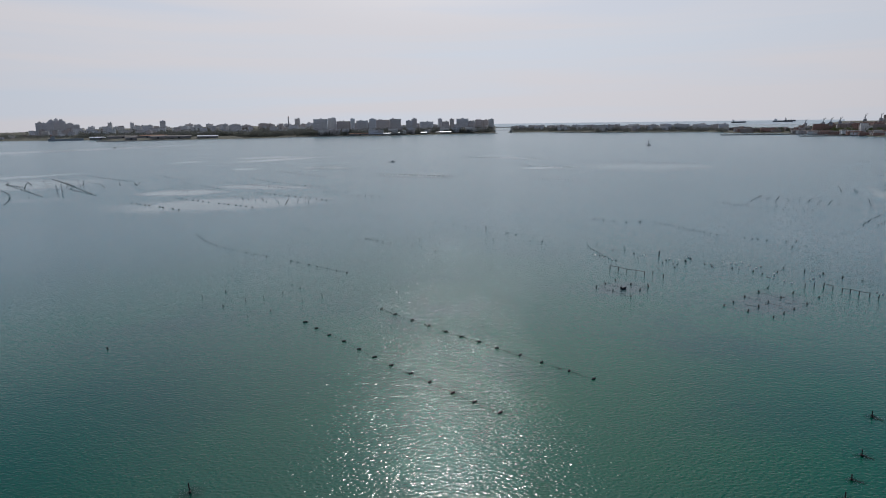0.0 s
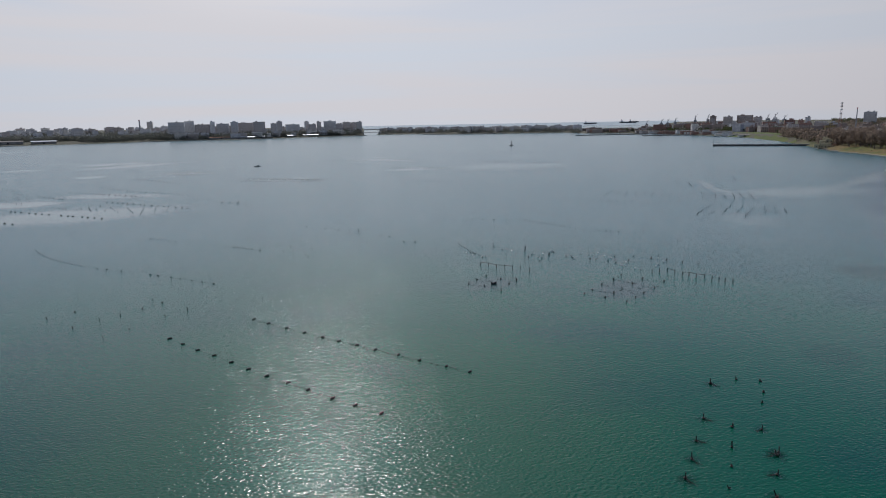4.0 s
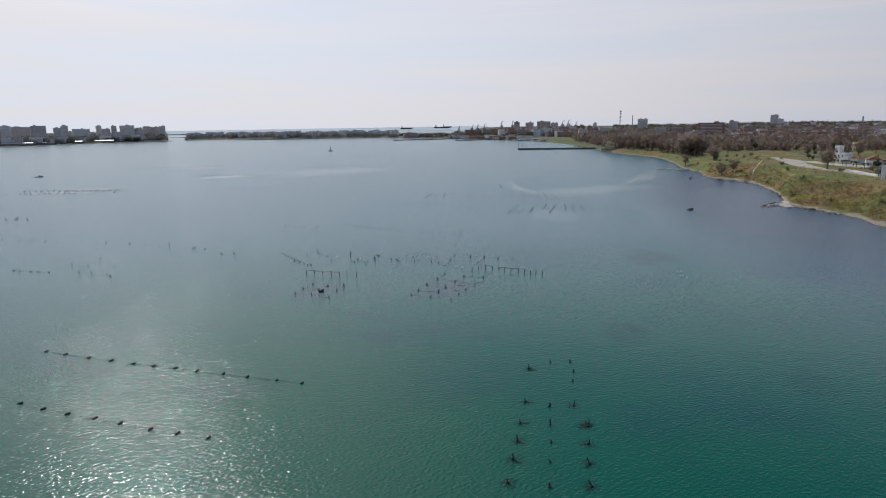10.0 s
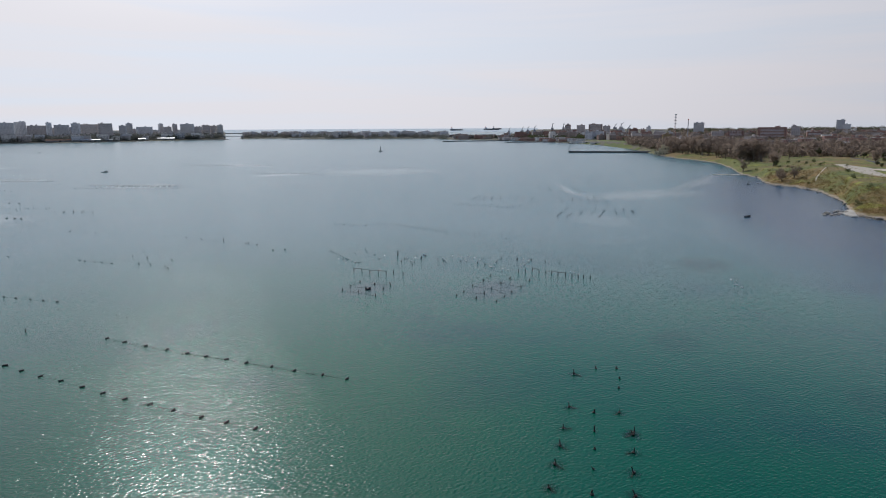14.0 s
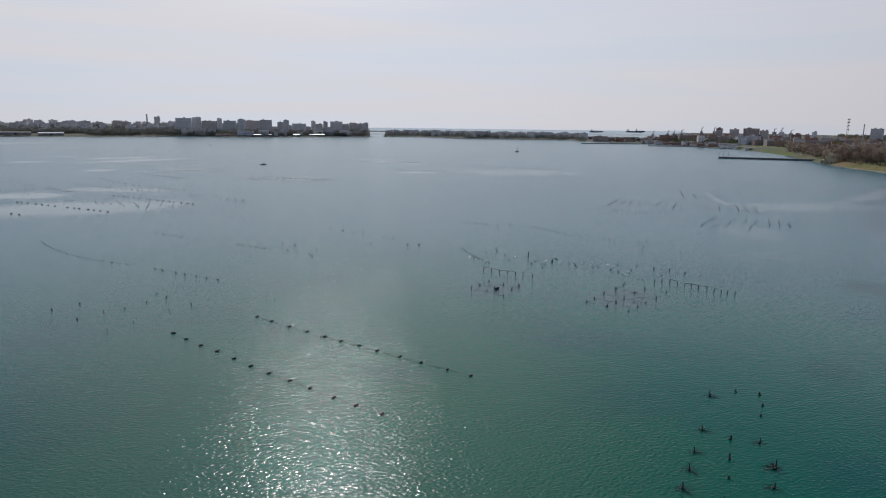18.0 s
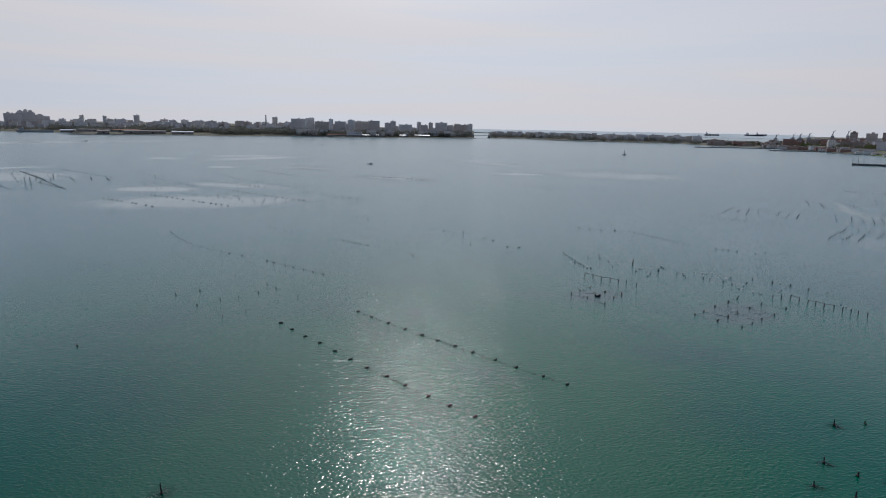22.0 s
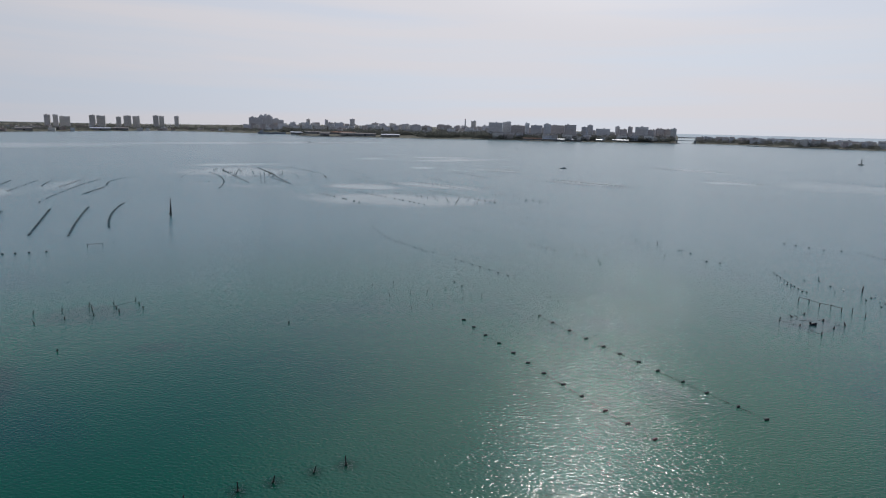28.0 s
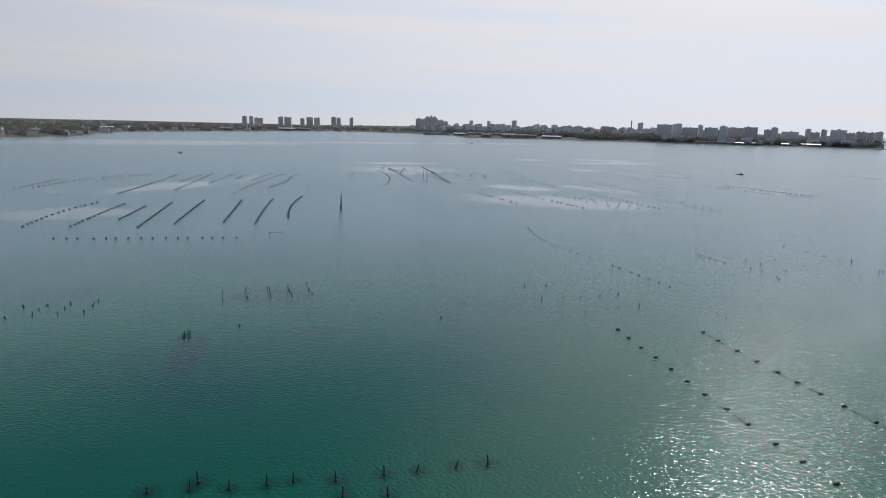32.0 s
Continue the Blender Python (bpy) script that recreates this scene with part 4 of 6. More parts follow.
for line in [(47.2, 192.5, 49.3, 174.0, 8, 0), (84.4, 241.0, 96.5, 212.8, 13, 0), (103.1, 206.0, 108.3, 201.6, 4, 0), (-207.9, 106.3, -165.1, 143.2, 16, 0), (135.7, 288.8, 157.5, 264.5, 12, 0), (136.0, 296.3, 164.1, 269.0, 11, 0)]:
    float_line(ball, line, 0.8 if line[0] > -200 else 1.35)


def far_floats(lines, name_label, size, standing=False, pale=False):
    """Floats or stakes of far lines, too many and too small to pick apart, in one mesh."""
    bm = bmesh.new()
    x00, y00 = lines[0][0], lines[0][1]
    for line in lines:
        x0, y0, x1, y1, n, bow = line
        yaw = math.atan2(y1 - y0, x1 - x0)
        for i in range(n):
            if rnd.random() < 0.08:
                continue
            x, y = curve_point(x0, y0, x1, y1, bow, min(1, max(0, (i + rnd.uniform(-0.2, 0.2)) / max(n - 1, 1))))
            x, y = x - x00, y - y00
            if standing:
                h = rnd.uniform(0.45, 1.0) * size
                rod(bm, (x, y, -0.5), (x + rnd.uniform(-0.25, 0.25), y + rnd.uniform(-0.25, 0.25), h), 0.19, 0.15, 5)
            else:
                t = yaw + math.pi / 2 + rnd.uniform(-0.3, 0.3)
                dx, dy = math.cos(t) * size * 0.55, math.sin(t) * size * 0.55
                rod(bm, (x - dx, y - dy, 0.1), (x - dx * 0.8, y - dy * 0.8, 0.1), 0.16 * size, 0.28 * size, 6)
                rod(bm, (x - dx * 0.8, y - dy * 0.8, 0.1), (x + dx * 0.8, y + dy * 0.8, 0.1), 0.28 * size, 0.28 * size, 6)
                rod(bm, (x + dx * 0.8, y + dy * 0.8, 0.1), (x + dx, y + dy, 0.1), 0.28 * size, 0.16 * size, 6)
    kind_name = "far_stakes" if standing else "far_floats"
    ob = tagged(part(kind_name, bm, M_STAKE if standing else (M_PALE if pale else M_DRUM)), name_label, "stakes" if standing else "floats", kind="stuff")
    ob.location = (x00, y00, 0)
    return ob


far_floats([(-307, 191, -342, 235, 17, 0), (-346, 241, -381, 281, 12, 0), (-339, 252, -369, 292, 10, 0), (-301, 220, -371, 303, 22, 0), (-320, 259, -360, 313, 13, 0), (-320, 278, -354, 318, 9, 0),
            (-266, 231, -334, 337, 24, 2.7), (-315, 288, -344, 334, 12, 0), (-275, 265, -292, 297, 12, 0), (-299, 307, -329, 354, 10, 3.9), (-364, 168, -401, 213, 12, 0), (-362, 177, -405, 265, 20, 5),
            (-374, 217, -398, 271, 14, 0)], "long far lines of black drum floats on the water", 0.78)
far_floats([(-285, 355, -336, 449, 10, 4.6), (-313, 425, -234, 327, 16, 6.1), (-317, 448, -233, 359, 20, 0), (-302, 482, -209, 369, 24, 0), (-291, 514, -220, 447, 14, 0), (-166, 327, -125, 295, 12, 0),
            (-149, 345, -94, 303, 15, 0), (-112, 372, -62, 328, 15, 0), (-189, 447, -142, 395, 12, 0), (-154, 440, -99, 395, 15, 0), (-153, 487, -75, 398, 18, -7.5), (-140, 537, -94, 480, 13, 0),
            (-126, 602, -85, 579, 14, 0), (-117, 574, -81, 552, 14, 0), (-246, 527, -198, 468, 8, 0)], "far curved lines of dark floats in calm water", 0.82)
far_floats([(-50, 500, 12, 466, 19, 0), (-40, 492, 4, 468, 13, 0), (-58, 482, 6, 450, 19, 0), (20, 722, 113, 678, 34, 0), (74, 568, 113, 539, 14, 0), (158, 627, 236, 564, 22, 0)], "far rows of dark floats", 1.05)
far_floats([(-46, 494, 2, 464, 15, 0), (30, 717, 100, 684, 24, 0), (84, 566, 113, 541, 14, 0), (-160, 640, -60, 640, 22, 0), (-150, 560, -110, 545, 10, 0)], "far rows of pale floats on the water", 0.75, pale=True)
EAST_STAKE_ROWS = [(159.1, 229.3, 181.1, 251.4, 8, 0), (163.4, 227.1, 173.8, 236.6, 4, 0), (167.8, 224.9, 179.8, 238.0, 5, 0), (177.6, 228.2, 192.3, 243.3, 5, 0), (173.8, 218.0, 198.0, 242.9, 8, 0), (199.0, 237.7, 189.0, 224.7, 5, 0), (202.7, 235.8, 191.3, 221.5, 4, 0), (202.0, 229.2, 195.0, 219.6, 5, 0), (185.4, 249.2, 187.8, 245.6, 2, 0)]
MIDDLE_STAKE_ROWS = [(169.8, 291.8, 182.3, 310.6, 5, 0), (176.5, 294.5, 184.9, 306.0, 4, 0), (176.0, 285.8, 185.7, 299.2, 4, 0), (179.6, 284.0, 189.7, 297.1, 4, 0), (206.6, 295.1, 194.5, 276.5, 3, 0), (212.8, 292.0, 200.0, 273.8, 5, 0), (210.0, 280.7, 204.4, 271.6, 3, 0), (223.8, 293.2, 206.4, 267.7, 5, 0), (223.6, 286.6, 210.2, 265.8, 5, 0), (229.3, 287.0, 213.0, 261.6, 7, 0), (153.4, 303.0, 167.9, 321.2, 7, 0), (160.1, 302.7, 168.4, 314.3, 4, 0), (163.0, 298.2, 175.1, 317.6, 5, 0), (177.2, 313.2, 169.1, 298.1, 4, 0), (185.1, 284.1, 188.1, 279.7, 2, 0)]
FAR_STAKE_ROWS = [(301.9, 426.6, 304.9, 411.8, 7, 0), (315.4, 419.7, 301.8, 388.5, 5, 0), (327.1, 420.6, 301.2, 382.8, 4, 0), (331.8, 418.2, 305.1, 380.9, 4, 0), (326.6, 394.3, 311.4, 371.9, 3, 0), (327.9, 363.5, 336.6, 353.5, 6, 0), (352.6, 368.6, 351.9, 357.1, 4, 0), (291.0, 317.2, 292.6, 312.0, 2, 0), (279.9, 366.0, 267.3, 347.5, 4, 0), (247.0, 343.9, 236.8, 315.6, 7, 0), (232.6, 360.3, 219.4, 336.4, 4, 0), (230.6, 343.3, 221.9, 327.1, 4, 0), (260.1, 365.8, 267.4, 362.1, 4, 0)]
SKYLINE_STAKE_ROWS = [(321.4, 493.8, 347.2, 498.4, 7, 0), (380.6, 563.7, 387.6, 560.0, 7, 0), (265.2, 569.6, 286.7, 548.6, 14, 0), (200.6, 514.7, 212.4, 501.1, 6, 0)]
WEST_STAKE_ROWS = [(-128.4, 350.2, -122.0, 344.2, 4, 0), (-117.3, 340.7, -114.5, 350.2, 3, 0), (-114.5, 350.2, -108.4, 334.0, 3, 0), (-112.6, 351.8, -106.3, 335.7, 3, 0), (-109.9, 354.0, -101.5, 332.8, 3, 0), (-102.8, 345.3, -93.2, 323.8, 4, 0), (-93.1, 339.6, -85.9, 320.6, 4, 0), (-80.3, 313.8, -83.9, 334.2, 4, 0), (-75.5, 317.5, -77.5, 330.2, 3, 0), (-71.1, 318.1, -70.2, 321.6, 2, 0), (-71.1, 367.2, -64.0, 369.4, 5, 0), (-57.6, 364.4, -55.4, 372.9, 3, 0), (-183.8, 413.7, -160.5, 380.0, 5, 0), (-184.4, 425.3, -173.7, 410.8, 4, 0), (-176.3, 420.2, -158.4, 381.8, 4, 0), (-173.1, 423.1, -158.4, 391.7, 4, 0)]
far_floats(EAST_STAKE_ROWS, "slanting rows of dark stakes in the water", 0.44, standing=True)
far_floats(MIDDLE_STAKE_ROWS, "short slanting rows of dark stakes in calm water", 0.5, standing=True)
far_floats(FAR_STAKE_ROWS, "far rows of dark stakes standing in the lagoon", 0.7, standing=True)
far_floats(SKYLINE_STAKE_ROWS + [(62.9, 442, 95, 415, 13, 0)], "very far rows of dark stakes in the lagoon", 1.0, standing=True)
far_floats([(75.2, 168.2, 74.3, 164.1, 3, 0), (83.4, 153.5, 84.1, 151.4, 2, 0), (85.8, 146.5, 85.9, 146.9, 1, 0), (93.5, 150.4, 93.3, 149.6, 2, 0), (100.4, 137.3, 100.6, 133.5, 3, 0), (65.7, 174.0, 65.3, 169.7, 2, 0), (72.2, 176.7, 72.1, 175.7, 2, 0), (46.1, 181.9, 49.3, 174.9, 3, 0), (81.9, 167.4, 80.1, 161.2, 2, 0), (97.7, 157.7, 97.2, 153.2, 2, 0)], "small white floats among the stakes", 0.4, pale=True)
far_floats(WEST_STAKE_ROWS, "scattered dark stakes among the float lines", 0.6, standing=True)
far_floats([(-309, 489, -255, 427, 16, 0), (-255, 427, -246, 406, 5, 0), (-246, 406, -214, 374, 12, 0), (-275, 438, -229, 366, 6, 0), (-273, 441, -225, 364, 7, 0), (-302, 447, -242, 359, 5, 0),
            (-305, 472, -260, 407, 4, 0), (-278, 471, -246, 443, 5, 0), (-291, 392, -258, 350, 2, 0), (-318, 449, -294, 428, 7, 0)], "tangled far lines of dark floats in calm water", 0.75)
clump = []
for i in range(12):
    x, y = -330 + 10 * i + rnd.uniform(-5, 5), 455 - 3 * i + rnd.uniform(-30, 30)
    clump.append((x, y, x + rnd.uniform(6, 16), y - rnd.uniform(10, 25), 5, 0))
for x, y in ((-52, 350), (-48, 345)):
    clump.append((x, y, x + 14, y - 8, 4, 0))
far_floats(clump, "scattered dark stakes among the far float lines", 0.95, standing=True)


# ---- boats and the beacon ----
def small_boat(name, label, m, length=4.6, beam=1.7, cabin=False):
    b = thing(name, label, "boat", m=m)
    bm = bmesh.new()
    secs = []
    for i in range(7):
        t = i / 6
        x = -length / 2 + length * t
        w = beam / 2 * (1 - max(0, (t - 0.45) / 0.55) ** 2.2) * (0.88 + 0.12 * min(1, t * 4))
        rise = 0.45 + 0.25 * t * t
        secs.append([bm.verts.new(p) for p in ((x, -w, rise), (x, -w * 0.75, 0.02), (x, 0, -0.18), (x, w * 0.75, 0.02), (x, w, rise), (x, w * 0.82, rise - 0.02), (x, w * 0.5, 0.18), (x, -w * 0.5, 0.18), (x, -w * 0.82, rise - 0.02))])
    for lo, hi in zip(secs, secs[1:]):
        for i in range(9):
            bm.faces.new((lo[i], lo[(i + 1) % 9], hi[(i + 1) % 9], hi[i]))
    bm.faces.new(secs[0])
    bm.faces.new(secs[-1][::-1])
    bmesh.ops.recalc_face_normals(bm, faces=bm.faces)
    part("hull", bm, M_HULL, b)
    for x in (-length * 0.2, length * 0.12):
        bm = bmesh.new()
        box(bm, x, 0, 0.36, 0.28, beam * 0.8, 0.05)
        part("thwart", bm, M_RAIL, b)
    bm = bmesh.new()
    box(bm, -length / 2 - 0.12, 0, 0.3, 0.3, 0.26, 0.5)
    rod(bm, (-length / 2 - 0.15, 0, 0.3), (-length / 2 - 0.18, 0, -0.3), 0.06)
    part("outboard_motor", bm, M_DRUM, b)
    if cabin:
        bm = bmesh.new()
        box(bm, length * 0.08, 0, 0.4, length * 0.28, beam * 0.7, 1.15, 0, 0.92)
        part("cabin", bm, M_STEEL, b)
    return b


small_boat("rowing_boat", "small dark open boat moored off the grassy shore", pose(233.8, 190.4, 0, 0, 0, 10), 4.2, 1.7)
small_boat("rowing_boat", "small dark open boat moored near the rocks", pose(363.8, 298.6, 0, 0, 0, 60), 4.2, 1.9)
# a float among the stakes, made from the boat shape at 1.25 m
small_boat("work_punt", "low dark float with a boat's hull among the mussel stakes", pose(43.5, 143.1, -0.12, 0, 0, 8), 1.25, 0.65)
small_boat("work_boat", "dark mussel work boat out on the lagoon", pose(-52.1, 647.7, 0, 0, 0, 15), 6.5, 2.4, True)
small_boat("work_boat", "dark mussel work boat under the far town", pose(-189.9, 1217.6, 0, 0, 0, 80), 8, 2.8, True)
small_boat("work_boat", "dark mussel work boat on open grey water", pose(-608.4, 453.8, 0, 0, 0, 40), 6.5, 2.4, True)
small_boat("work_boat", "dark boat off the western quay", pose(-637.4, 1213.2, 0, 0, 0, 20), 7, 2.6, True)

beacon = thing("harbour_beacon", "dark post beacon on a low round platform in the lagoon", "beacon", m=pose(328, 985, 0))
bm = bmesh.new()
lathe(bm, [(3.6, -2.0), (3.6, 0.9), (3.4, 1.1)], n=14)
part("platform", bm, M_DARKCON, beacon)
bm = bmesh.new()
rod(bm, (0, 0, 1.0), (0, 0, 6.2), 0.55, 0.4, 9)
part("post", bm, M_DARKCON, beacon)
bm = bmesh.new()
lathe(bm, [(0.5, 6.2), (0.9, 6.4), (0.9, 7.2), (0.2, 7.9)], n=9)
part("lantern", bm, M_DRUM, beacon)


# ---- the shores: quays, jetty, rocks, roads ----
def ribbon(name, label, category, pts, wide, material, lift=0.12, kind="structure", steps=8):
    """A track that follows the ground, with a thin worn edge."""
    verts, faces = [], []
    line = []
    for (ax, ay, aw), (bx, by, bw) in zip([(*p, w) for p, w in zip(pts, wide)], [(*p, w) for p, w in zip(pts[1:], wide[1:])]):
        line += [(ax + (bx - ax) * i / steps, ay + (by - ay) * i / steps, aw + (bw - aw) * i / steps) for i in range(steps)]
    line.append((*pts[-1], wide[-1]))
    for i, (x, y, w) in enumerate(line):
        x2, y2, _ = line[min(i + 1, len(line) - 1)]
        x1, y1, _ = line[max(i - 1, 0)]
        d = math.hypot(x2 - x1, y2 - y1) or 1
        nx, ny = -(y2 - y1) / d, (x2 - x1) / d
        for k in (-1, -0.5, 0, 0.5, 1):
            px, py = x + nx * w / 2 * k, y + ny * w / 2 * k
            verts.append((px, py, ground_at(px, py) + (lift if abs(k) < 1 else -0.3)))
    for i in range(len(line) - 1):
        for k in range(4):
            a = i * 5 + k
            faces.append((a, a + 1, a + 6, a + 5))
    return tagged(soup(name, verts, faces, material), label, category, kind=kind)


ribbon("road", "pale gravel track along the top of the bank", "road", [(486, 316), (462, 290), (429, 264), (410, 246), (398, 226), (385, 203), (368, 180), (340, 150), (318, 122)], [10, 20, 20, 15, 9, 7, 6, 5, 5], M_TRACK, 0.45)
ribbon("road", "asphalt shore road behind the gravel track", "road", [(640, 420), (560, 340), (490, 275), (440, 232), (402, 190), (360, 140)], [6, 6, 6, 6, 6, 6], M_ASPHALT, 0.1)
ribbon("yard", "pale paved yard in front of the white villa", "yard", [(452, 268), (444, 250), (436, 232), (428, 214)], [12, 16, 16, 12], M_TRACK, 0.3)
ribbon("path", "pale trodden footpath down the bank", "path", [(378, 262), (398, 274), (412, 280), (440, 296)], [0.9, 1.4, 1.1, 1.2], M_TRACK, 0.1)


ribbon("meadow", "green grassy slope behind the harbour shore", "meadow", [polar(36.6, 1530), polar(38.2, 1425), polar(39.6, 1315), polar(40.9, 1200), polar(42.2, 1070)], [40, 95, 120, 100, 50], M_MEADOW, 0.35, steps=20)


def rock(seed, sx, sy, sz):
    r = random.Random(seed)
    bm = bmesh.new()
    bmesh.ops.create_icosphere(bm, subdivisions=2, radius=1.0)
    for v in bm.verts:
        k = 1 + r.uniform(-0.2, 0.2)
        v.co = Vector((v.co.x * sx * k, v.co.y * sy * k, max(-0.4, v.co.z) * sz * k))
    return bm


rocks = [tagged(part("shore_rock", rock(50 + i, 1.0, 0.8, 0.55), M_ROCK), "grey weathered rock at the water's edge", "rock", "shore rocks") for i in range(4)]
rock_used = set()


def rock_at(x, y, s, z=None):
    src = rnd.choice(rocks)
    m = pose(x, y, max(ground_at(x, y), -0.1) if z is None else z, 0, 0, rnd.uniform(0, 360)) @ Matrix.Diagonal((s, s * rnd.uniform(0.7, 1.2), s * rnd.uniform(0.5, 0.9), 1))
    if src not in rock_used:
        rock_used.add(src)
        src.matrix_basis = m
        return
    copy_thing(src, m)


def limestone_spit(x, y, turn, length, wide, label):
    """A low flat ledge of pale stone, broken into slabs, that runs out into the water."""
    s = thing("stone_ledge", label, "rock", "stone ledges", pose(x, y, 0, 0, 0, turn))
    r = random.Random(int(x))
    for i in range(9):
        t = i / 8 - 0.5
        bm = rock(int(x) + i, length / 11, wide * (0.42 - abs(t) * 0.4) + 0.6, 0.75)
        bmesh.ops.translate(bm, verts=bm.verts, vec=(length * t + r.uniform(-0.5, 0.5), r.uniform(-0.25, 0.25) * wide, 0.1 + r.uniform(-0.1, 0.1)))
        for v in bm.verts:
            v.co.z = min(v.co.z, 0.45 + 0.05 * math.sin(v.co.x * 2 + v.co.y))
        part("slab", bm, M_SLAB, s)


limestone_spit(287, 178, 30, 26, 7, "pale flat limestone ledge running into the water")
limestone_spit(391, 294, -65, 22, 5, "pale stone ledge beside the scrub")
limestone_spit(421, 362, 137, 26, 4, "low dark stone ledge across a small bay")
for i in range(34):
    t = rnd.random()
    rock_at(268 + 22 * t + rnd.uniform(-3, 3), 178 + 6 * t + rnd.uniform(-5, 4), rnd.uniform(0.5, 1.5), 0.05)
for i in range(24):
    t = rnd.random()
    rock_at(378 + 14 * t + rnd.uniform(-3, 3), 304 - 24 * t + rnd.uniform(-4, 4), rnd.uniform(0.6, 1.8), 0.05)
for i in range(70):
    az = rnd.uniform(43.5, 64)
    d = float(shore(np.array(az))) + rnd.uniform(-2.5, 3.0)
    rock_at(*polar(az, d), rnd.uniform(0.4, 1.3))
for i in range(110):
    az = rnd.uniform(46, 62)
    d = float(shore(np.array(az))) + rnd.gauss(0.5, 1.6)
    rock_at(*polar(az, d), rnd.uniform(0.5, 1.6))
for i in range(30):
    az = rnd.uniform(43.2, 44.6)
    d = float(shore(np.array(az))) + rnd.uniform(-4, 6)
    rock_at(*polar(az, d), rnd.uniform(1.0, 2.6))

jetty = thing("jetty", "long dark concrete jetty running out from the shore", "jetty", m=pose(0, 0, 0))
bm = bmesh.new()
ang = math.atan2(724 - 790, 659 - 566)
jl = math.hypot(659 - 566, 724 - 790) + 14
box(bm, 612.5 + 5, 757 - 4, 1.1, jl, 7.0, 1.3, ang)
part("deck", bm, M_CONCRETE, jetty)
bm = bmesh.new()
box(bm, 612.5 + 5, 757 - 4, -2.5, jl - 0.6, 6.2, 3.58, ang)
part("wall", bm, M_DARKCON, jetty)
for i in range(3):
    bm = bmesh.new()
    t = -jl / 2 + 2 + 6 * i
    rod(bm, (617.5 + t * math.cos(ang), 753 + t * math.sin(ang) + 2.2, 2.2), (617.5 + t * math.cos(ang), 753 + t * math.sin(ang) + 2.2, 9.5), 0.3, 0.22)
    part("mooring_post", bm, M_DARKCON, jetty)


def quay(name, label, az, d, length, wide, turn, material=M_CONCRETE, high=1.6):
    q = thing(name, label, "quay", m=pose(*polar(az, d), 0, 0, 0, turn - az))
    bm = bmesh.new()
    box(bm, 0, 0, -2.5, length, wide, 2.5 + high)
    part("wall", bm, material, q)
    bm = bmesh.new()
    box(bm, 0, -wide / 2 - 0.1, high - 0.35, length, 0.5, 0.4)
    part("kerb", bm, M_CONCRETE, q)
    return q


quay("breakwater", "low dark breakwater off the harbour", 27.2, 1700, 190, 8, 20, M_DARKCON, 1.8)
quay("naval_quay", "long pale quay wall below the western sheds", -25.6, 1990, 230, 30, 6)
quay("town_quay", "stone quay wall below the town houses", -9, 2060, 420, 14, 2)
quay("town_quay", "stone quay wall below the tall blocks", 2.2, 2205, 230, 14, -3)
quay("island_quay", "stone quay wall along the wooded island", 16, 2125, 420, 12, -2)
quay("harbour_quay", "dark quay below the harbour cranes", 33.8, 1600, 230, 20, 24, M_DARKCON)

bridge = thing("swing_bridge", "low dark steel bridge across the channel", "bridge", m=pose(*polar(5.6, 2330), 0, 0, 0, -5.6))
bm = bmesh.new()
box(bm, 0, 0, 8.5, 74, 8, 1.6)
part("deck", bm, M_STEEL, bridge)
for x in (-30, 30):
    bm = bmesh.new()
    box(bm, x, 0, -2.5, 7, 9, 11.0)
    part("pier", bm, M_CONCRETE, bridge)
bm = bmesh.new()
for i in range(19):
    rod(bm, (-36 + 4 * i, -3.9, 10.1), (-36 + 4 * i, -3.9, 11.2), 0.06)
rod(bm, (-36, -3.9, 11.2), (36, -3.9, 11.2), 0.07)
part("railing", bm, M_STEEL, bridge)


# ---- houses ----
def block(name, label, az, d, wide, deep, top, material, turn=0.0, group="", stairs=1, balconies=False, base=None):
    """A town block: walls, a parapet roof, a stair tower on top, and balconies where they show."""
    x, y = polar(az, d)
    g = ground_at(x, y) - 0.6 if base is None else base
    h = max(4.0, top - g)
    b = thing(name, label, "building", group, pose(x, y, g, 0, 0, -az + turn))
    bm = bmesh.new()
    box(bm, 0, 0, 0, wide, deep, h)
    part("wall", bm, material, b)
    bm = bmesh.new()
    box(bm, 0, 0, h + 0.003, wide * 1.02, deep * 1.02, 0.5)
    part("roof", bm, M_FLATROOF, b)
    for i in range(stairs):
        bm = bmesh.new()
        box(bm, rnd.uniform(-0.3, 0.3) * wide, rnd.uniform(-0.2, 0.2) * deep, h + 0.5, min(5, wide * 0.25), min(5, deep * 0.4), rnd.uniform(2.2, 3.2))
        part("stair_tower", bm, material, b)
    if balconies:
        for i in range(1, int(h / 3.1)):
            bm = bmesh.new()
            box(bm, 0, -deep / 2 - 0.65, i * 3.1 - 0.1, wide * 0.8, 1.3, 1.0)
            part("balcony", bm, M_PLASTER, b)
    return b


TOWN = "town apartment blocks"
